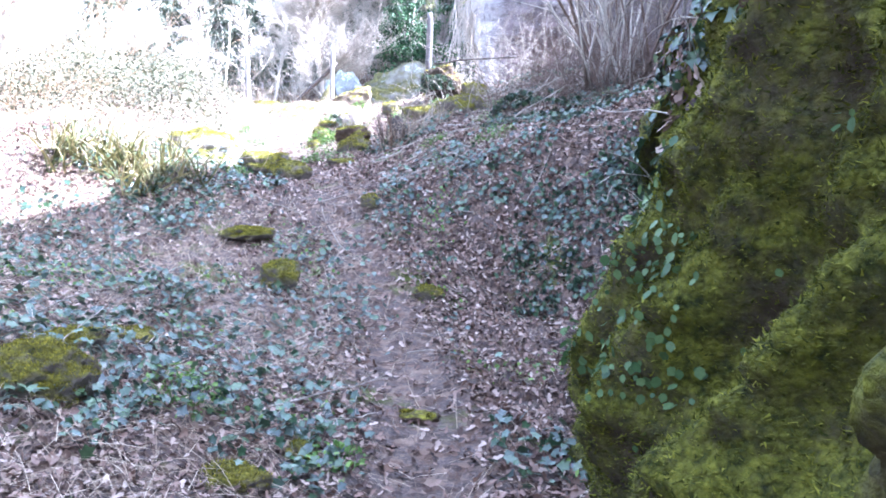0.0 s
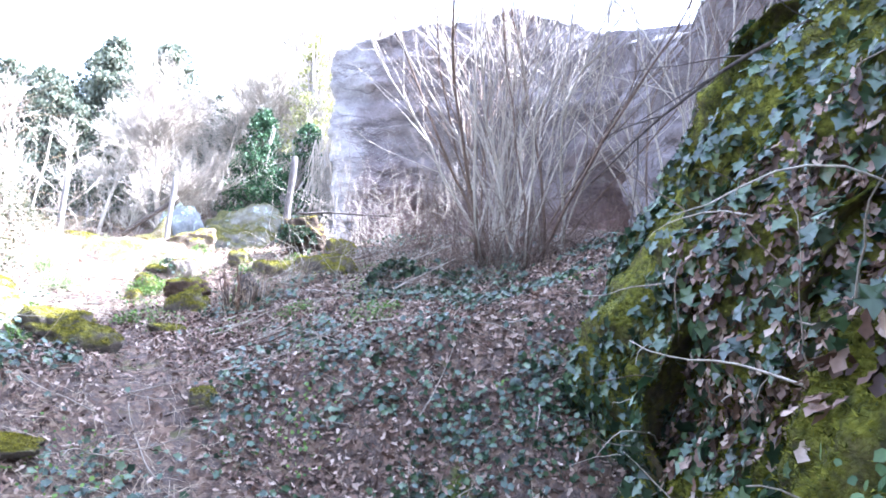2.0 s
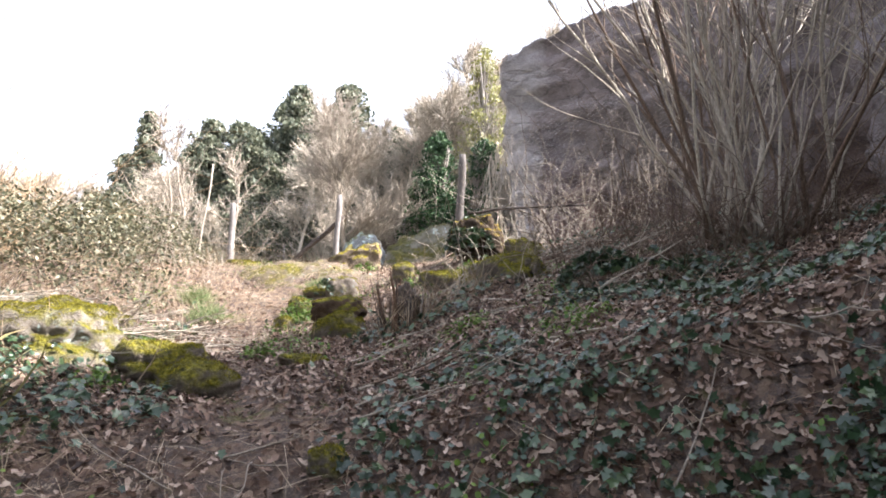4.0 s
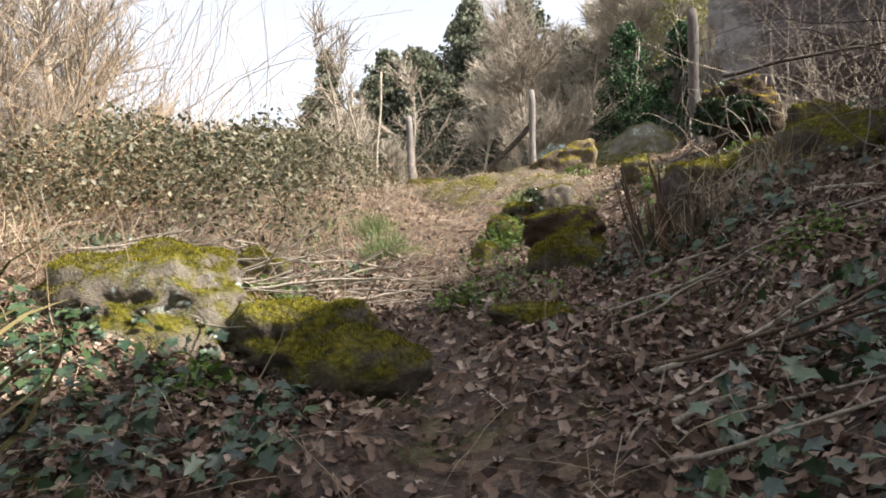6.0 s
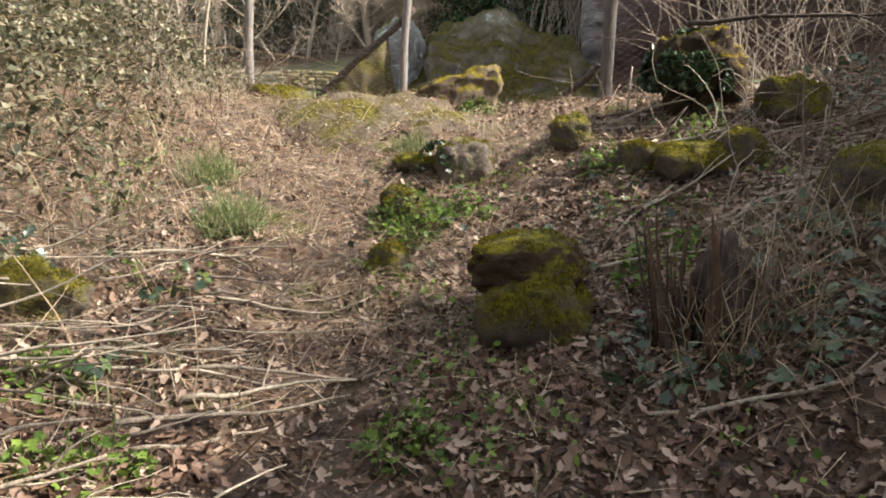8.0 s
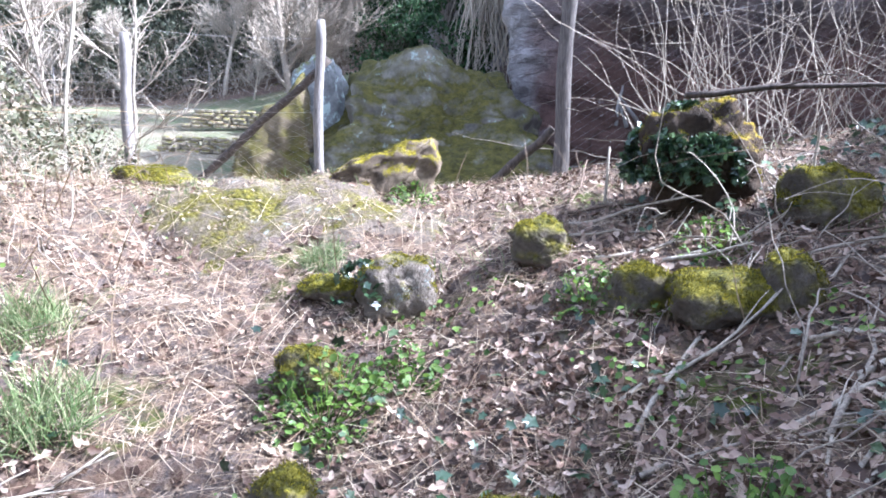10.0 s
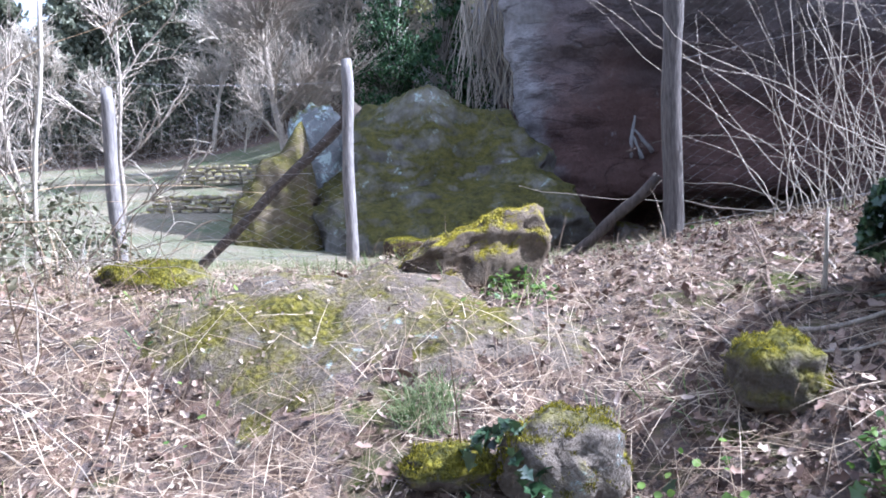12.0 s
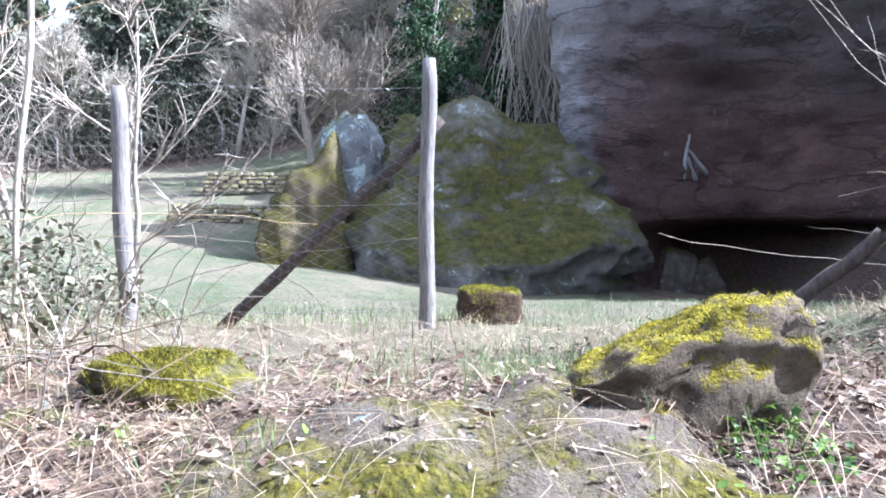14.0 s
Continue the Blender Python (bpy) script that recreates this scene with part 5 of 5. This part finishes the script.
# ---- coppice, canes and brambles ----
def coppice(x, y, stems, height, label):
    z = float(ground_z(x, y))
    ob = thing("coppice_shrub", label, "shrub", None, (x, y, z))
    for k in range(stems):
        a, out, turn = rng.uniform(0, 6.283), rng.uniform(0.02, 0.7) ** 1.2, rng.normal(0, 0.9)
        p = wander((0.7 * math.cos(a) * rng.uniform(0.1, 1), 0.45 * math.sin(a), -0.1), (out * math.cos(a + turn), out * math.sin(a + turn), 1), height * rng.uniform(0.5, 1.1), 12, 0.1, 0.006)
        b = Build()
        r = rng.uniform(0.011, 0.027)
        b.add(*tube(p, np.linspace(r, 0.004, 13), 5))
        for j in range(3, 12):
            for _ in range(2):
                q = wander(p[j], (p[j + 1] - p[j]) * 2 + rng.normal(0, 0.25, 3), height * rng.uniform(0.12, 0.28), 5, 0.12)
                b.add(*tube(q, np.linspace(r * 0.35, 0.002, 6), 3, False))
        part("stem", b.mesh("stem", (TWIG, FAR_TWIG, TWIG_DARK)[k % 3]), ob)
    return ob


coppice(2.6, 10.6, 42, 6.4, "bare many-stemmed coppice shrub on the ivy bank")
# Added shrub, placed so that its shadow falls on the lower slope.
coppice(4.6, 10.0, 14, 5.6, "added bare coppice shrub up the bank, placed to shade the slope")


def branch(name, label, p, thick, thin, forks, reach):
    """A limb with its side twigs."""
    ob = thing(name, label, "branch", None)
    part("limb", mesh_from("limb", *tube(p, np.linspace(thick, thin, len(p)), 7), DARKWOOD), ob)
    for k in forks:
        q = wander(p[k], p[k + 1] - p[k] + rng.normal(0, 0.08, 3), rng.uniform(*reach), 6, 0.09)
        part("twig", mesh_from("twig", *tube(q, np.linspace(0.0065, 0.002, 7), 4, False), DARKWOOD), ob)
    return ob


branch("overhanging_branch", "dark bare branch reaching out from the upper rock", wander((3.2, 4.5, 4.15), (-1.0, 0.75, -0.55), 2.6, 14, 0.05), 0.022, 0.005, (4, 6, 8, 9, 11, 12), (0.4, 0.9))
branch("dead_branch", "long dark dead branch lying across the block", wander((-0.15, 12.7, float(ground_z(0, 12.85)) + 0.56), (1.0, -0.05, -0.06), 1.5, 10, 0.05), 0.018, 0.007, (3, 5, 7, 8), (0.3, 0.6))
for k in range(11):
    x, y = rng.uniform(0.1, 0.6) if k < 7 else rng.uniform(-0.5, 0.8), rng.uniform(12.75, 13.3)
    p = wander((0, 0, -0.05), (rng.normal(0, 0.15), rng.normal(0, 0.15), 1), rng.uniform(0.3, 0.6), 6, 0.05)
    v_, f_ = tube(p, np.linspace(0.011, 0.006, 7), 6)
    thing("cut_stem", "pale cut stem standing upright in the bank", "stem", mesh_from("cut_stem", v_, f_, FAR_TWIG), at_ground(x, y), "cut stems")


def tangle(name, label, count, place, length, bend, rise, radius, material, sides=3, way=None):
    """Arching canes joined in one mass."""
    b = Build()
    for _ in range(count):
        p0 = place()
        d = rng.normal(0, 1, 3) * (1, 1, 0.3) + (0, 0, 1.2) if way is None else way()
        p = wander(p0, d, length * rng.uniform(0.5, 1.2), 12, bend, rise)
        b.add(*tube(p, np.linspace(radius * rng.uniform(0.6, 1.3), radius * 0.3, 13), sides, False))
    return thing(name, label, "brambles", b.mesh(name, material), kind="stuff")


tangle("bare_brambles", "tangle of bare grey bramble canes over the fence", 240, lambda: at_ground(rng.uniform(0.5, 4.2), rng.uniform(14.2, 15.4)), 2.3, 0.16, -0.02, 0.005, TWIG, 3, lambda: rng.normal(0, 0.35, 3) + (0.1, 0, 1))
tangle("bare_brambles", "dense dark brush round the foot of the coppice", 260, lambda: at_ground(rng.normal(2.7, 0.75), rng.normal(10.5, 0.4)), 1.2, 0.2, -0.06, 0.006, TWIG_DARK)
tangle("bare_brambles", "dry arching canes over the ivy bank", 110, lambda: at_ground(rng.uniform(-0.3, 2.6), rng.uniform(10.2, 12.6)), 1.3, 0.2, -0.1, 0.005, TWIG)
tangle("bare_brambles", "thin brown canes in front of the coppice", 300, lambda: at_ground(rng.uniform(0.7, 4.0), rng.uniform(9.4, 12.4)), 1.8, 0.2, -0.09, 0.005, TWIG_DARK)


def thicket_top(x, y):
    """Height of the bramble thicket over the ground."""
    edge = smooth(-3.3, -4.3, x + 0.12 * (y - 12) + 0.3 * vnoise(y * 1.5, 3.0))
    return edge * smooth(9.6, 11.2, y) * (0.85 + 0.35 * vnoise(x * 0.9, y * 0.9) + 0.2 * vnoise(x * 2.5, y * 2.5)) * (1 - 0.5 * smooth(15.5, 17, y))


x, y = strewn(75000, -12, -2.9, 9.6, 17.5, lambda x, y: np.clip(thicket_top(x, y), 0, 1))
n = len(x)
z = ground_z(x, y) + thicket_top(x, y) * rng.uniform(0.1, 1.08, n) ** 0.6
thing("bramble_thicket", "dense bramble thicket of small dull green leaves", "brambles",
      scatter("bramble_thicket", *SMALL_LEAF, np.stack([x, y, z], -1), rng.uniform(0.035, 0.075, n), rng.uniform(0, 6.283, n), rng.normal(0, 0.6, n), rng.normal(0, 0.6, n), BRAMBLE), kind="stuff")
tangle("bramble_canes", "brown canes arching out of the thicket", 420, lambda: at_ground(rng.uniform(-10, -3.9), rng.uniform(10, 16.5)), 1.5, 0.16, -0.09, 0.005, TWIG_DARK)
tangle("bramble_canes", "pale dead canes at the thicket's edge", 160, lambda: at_ground(rng.uniform(-4.8, -3.4), rng.uniform(8.5, 15.5)), 0.9, 0.15, -0.08, 0.004, TWIG)


# ---- trees ----
def bare_tree(height, spread, levels, seed_twigs, label, name="bare_tree", material=TWIG, trunk_r=0.1, lean=0.08, fork=0.25, twig=1.0, split=False):
    """A leafless tree: trunk and limbs in one part, twigs in another."""
    ob = thing(name, label, "tree", None)
    trunk, twigs = Build(), Build()
    p = wander((0, 0, -0.2), (rng.normal(0, lean), rng.normal(0, lean), 1), height * 0.85, 12, 0.05)
    trunk.add(*tube(p, np.linspace(trunk_r, trunk_r * 0.15, 13), 7))
    limbs = []
    for k in range(seed_twigs):
        j = int(12 * (fork + (0.97 - fork) * rng.uniform(0, 1)))
        a = rng.uniform(0, 6.283)
        d = np.array([math.cos(a), math.sin(a), rng.uniform(0.5, 1.4)])
        q = wander(p[j], d, spread * rng.uniform(0.5, 1) * (1.2 - j / 14), 9, 0.1, 0.04)
        limb = Build() if split else trunk
        limb.add(*tube(q, np.linspace(trunk_r * 0.4 * (1.1 - j / 14), 0.006, 10), 5, False))
        if split:
            part("limb", limb.mesh("limb", material), ob)
        limbs.append(q)
    for q in limbs:
        for _ in range(levels):
            j = rng.integers(2, 9)
            d = (q[j + 1] - q[j]) * 3 / (np.linalg.norm(q[j + 1] - q[j]) + 1e-6) + rng.normal(0, 1.3, 3) + (0, 0, 0.6)
            w = wander(q[j], d, spread * rng.uniform(0.2, 0.5), 5, 0.14, 0.02)
            twigs.add(*tube(w, twig * np.linspace(0.011, 0.004, 6), 3, False))
            for _ in range(2):
                i2 = rng.integers(1, 5)
                w2 = wander(w[i2], (w[i2 + 1] - w[i2]) * 8 + rng.normal(0, 0.8, 3), spread * rng.uniform(0.1, 0.25), 3, 0.15)
                twigs.add(*tube(w2, twig * np.linspace(0.006, 0.003, 4), 3, False))
    part("trunk", trunk.mesh("trunk", material), ob)
    part("crown", twigs.mesh("crown", material), ob)
    return ob


def leafy_tree(height, radius, leaves, label, name="evergreen_tree", material=NEEDLE, low=0.03, size=(0.18, 0.42)):
    """An evergreen: trunk with limbs, and a crown of clumped leaves with gaps."""
    ob = thing(name, label, "tree", None)
    trunk = Build()
    p = wander((0, 0, -0.2), (rng.normal(0, 0.05), rng.normal(0, 0.05), 1), height * 0.9, 10, 0.04)
    trunk.add(*tube(p, np.linspace(0.2, 0.03, 11), 7))
    centres, weights = [], []
    for k in range(210):
        u = low + (0.98 - low) * rng.uniform(0, 1)
        a = rng.uniform(0, 6.283)
        reach = radius * (1.0 - 0.85 * max(0, u - 0.35) ** 1.2 / 0.6) * rng.uniform(0.2, 1.1)
        c = np.array([reach * math.cos(a), reach * math.sin(a), u * height])
        j = min(9, int(u * 9))
        trunk.add(*tube(wander(p[j], c - p[j] + (0, 0, 0.01), np.linalg.norm(c - p[j]), 4, 0.05), np.linspace(0.04, 0.01, 5), 4, False))
        centres.append(c)
        weights.append(rng.uniform(0.45, 0.95) * radius * 0.45 * (1.15 - 0.6 * u))
    centres, weights = np.array(centres), np.array(weights)
    pick = rng.integers(0, len(centres), leaves)
    d = rng.normal(0, 1, (leaves, 3))
    d *= (rng.uniform(0, 1, leaves) ** 0.4 / np.linalg.norm(d, axis=1))[:, None]
    pos = centres[pick] + d * weights[pick][:, None] * (1, 1, 0.75)
    me = scatter("crown", *SMALL_LEAF, pos, rng.uniform(*size, leaves), rng.uniform(0, 6.283, leaves), rng.normal(0, 1.2, leaves), rng.normal(0, 1.2, leaves), material)
    part("trunk", trunk.mesh("trunk", BARK), ob)
    part("crown", me, ob)
    return ob


def plant(source, x, y, scale=1.0, turn=None):
    m = pose(x, y, float(ground_z(x, y)), 0, 0, rng.uniform(0, 360) if turn is None else turn)
    o = copy_thing(source, m)
    o.scale = (scale, scale, scale * rng.uniform(0.92, 1.08))
    return o


def put(ob, x, y, scale=1.0):
    ob.location, ob.scale = (x, y, float(ground_z(x, y))), (scale,) * 3
    return ob


put(bare_tree(6.2, 2.6, 44, 26, "bare pale-twigged tree beside the great boulder", trunk_r=0.12, fork=0.2, twig=1.1, split=True), -6.2, 39.8, 1.65)
put(bare_tree(3.7, 1.3, 10, 14, "slim bare sapling beside the fence", "sapling", TWIG, 0.035, 0.04, split=True), -5.25, 16.9)
put(bare_tree(3.6, 1.2, 8, 12, "small bare thorn tree behind the fence post", "sapling", TWIG, 0.03, 0.1, split=True), -4.75, 17.4)
put(bare_tree(3.4, 1.0, 6, 9, "thin bare sapling in the thicket", "sapling", TWIG, 0.022, 0.06, split=True), -4.85, 14.6)
big = put(bare_tree(6.5, 2.4, 26, 26, "bare tree with tan twigs over the thicket", trunk_r=0.08, fork=0.1), -8.3, 13.4)
plant(big, -9.6, 15.2, 1.1), plant(big, -10.2, 11.8, 0.95), plant(big, -7.4, 12.0, 0.6)
ever = put(leafy_tree(10.5, 2.9, 15000, "dark evergreen tree of the far field edge, also added unseen to block skylight"), -16.5, 52)
slim = put(leafy_tree(11.5, 1.7, 9000, "slim ivy-clad evergreen at the far edge of the field"), -22.5, 51)
for x, y, k in ((-12.8, 54, 0.95), (-9.5, 55, 1.0), (-19.5, 55, 0.85), (-7.0, 53, 0.8), (-14.5, 58, 1.0), (-4.5, 52, 0.8), (-11, 51, 0.8), (-15, 50, 0.7), (-19, 51, 0.75), (-17.5, 57, 0.9), (-1.0, 54, 0.8), (-22, 57, 0.7), (-13.5, 49.5, 0.6), (-8.5, 50, 0.65), (-26, 55, 0.7), (-5.8, 56, 0.9)):
    plant(ever, x, y, k * (1.2 if x < -9 else 0.75))
# Added trees behind and left of the camera, unseen; they block skylight.
for x, y, k in ((-13, -7, 1.0), (-9, -9, 1.0), (-4, -11, 1.0), (2, -10, 1.0), (-12, -2.5, 1.0), (-13.5, 1.5, 1.0), (-12.5, 5, 0.8), (-10.5, -5, 0.9)):
    plant(ever, x, y, k)
for k in range(11):
    plant(ever, -25 + 2.05 * k + rng.uniform(-0.5, 0.5), rng.uniform(48.8, 51.5), rng.uniform(0.42, 0.62))
plant(slim, -24.5, 54, 0.8)
put(leafy_tree(7.0, 1.6, 12000, "tall tree wrapped in deep green ivy by the cliff", "ivy_clad_tree", IVY_FAR, 0.03, (0.1, 0.2)), -2.0, 40.5, 1.05)
put(leafy_tree(6.2, 1.3, 8000, "ivy-smothered trunk against the cliff", "ivy_clad_tree", IVY_FAR, 0.05, (0.1, 0.2)), 0.3, 37.2, 1.15)
wood = put(bare_tree(9.5, 3.2, 22, 26, "leafless woodland tree with pale twigs", material=FAR_TWIG, trunk_r=0.13, fork=0.3, twig=2.6), -11.0, 47.5)
wood2 = put(bare_tree(8.5, 2.6, 20, 24, "slender leafless woodland tree", material=FAR_TWIG, trunk_r=0.1, fork=0.2, twig=2.6), -27, 46)
for k in range(84):
    if k < 34:
        x, y = rng.uniform(-60, -17), rng.uniform(44, 85)
    else:
        x, y = rng.uniform(-12, 22), rng.uniform(46, 85)
    plant(wood if k % 2 else wood2, x, y, rng.uniform(0.75, 1.15))
for x, y, k in ((-9.0, 45, 0.5), (-16, 47, 0.6), (-20, 49, 0.9)):
    plant(wood2, x, y, k)


for x, y, k in ((-6.0, 47, 1.1), (-3.5, 49, 1.2), (-1.5, 47, 1.15), (0.5, 50, 1.2), (2.5, 48, 1.1), (-4.8, 53, 1.2), (-0.5, 54, 1.25), (-8, 54, 1.1), (4.5, 46, 1.1), (1.5, 44, 0.9)):
    plant(wood if x > -3 else wood2, x, y, k)
# Yellow-green ivy, with sunlight put into the leaf colour.
GOLD = leaf_material("sunlit_ivy_leaf", [(0, (0.12, 0.13, 0.03)), (1, (0.4, 0.38, 0.14))], 0.5, 0.3)
put(leafy_tree(11.5, 1.7, 3800, "tall trunk with yellow-green ivy above the cliff", "ivy_clad_tree", GOLD, 0.3, (0.1, 0.22)), 0.4, 42)
tangle("bare_scrub", "pale bare scrub of thin twigs at the wood's edge", 1000, lambda: at_ground(rng.uniform(-34, 3), rng.uniform(46.5, 52)), 4.5, 0.12, 0.02, 0.014, FAR_TWIG)
tangle("bare_scrub", "brown bare scrub on the wooded hillside", 1300, lambda: at_ground(rng.uniform(-14, 14), rng.uniform(48, 75)), 3.6, 0.14, 0.0, 0.02, TWIG)
tangle("brown_scrub", "low reddish-brown scrub along the far fence", 1500, lambda: at_ground(rng.uniform(-30, 0), rng.uniform(47.5, 50)), 1.6, 0.16, -0.02, 0.016, TWIG_DARK)
TAN = bark_material("tan_twig", (0.33, 0.21, 0.12), (0.7, 0.52, 0.33), 2.0)
tangle("tan_scrub", "tall tan thorny scrub rising behind the thicket", 950, lambda: at_ground(rng.uniform(-11, -6.2), rng.uniform(10.8, 15)), 3.6, 0.15, 0.005, 0.006, TAN)
tangle("tan_scrub", "fine pale twigs over the bramble thicket", 420, lambda: at_ground(rng.uniform(-11, -4.6), rng.uniform(13.5, 17.5)), 2.2, 0.16, 0.0, 0.005, TWIG)


# ---- hanging creepers, placed to fit the camera's view, free of the cliff ----
tangle("hanging_creepers", "curtain of pale dead creepers hanging free in front of the cliff", 160,
       lambda: (rng.uniform(0.6, 2.9), rng.uniform(35.6, 36.5), rng.uniform(8.6, 10.6)), 4.1, 0.09, -0.03, 0.026, FAR_TWIG, 4, lambda: np.array([rng.normal(0, 0.1), -0.05, -1.0]))
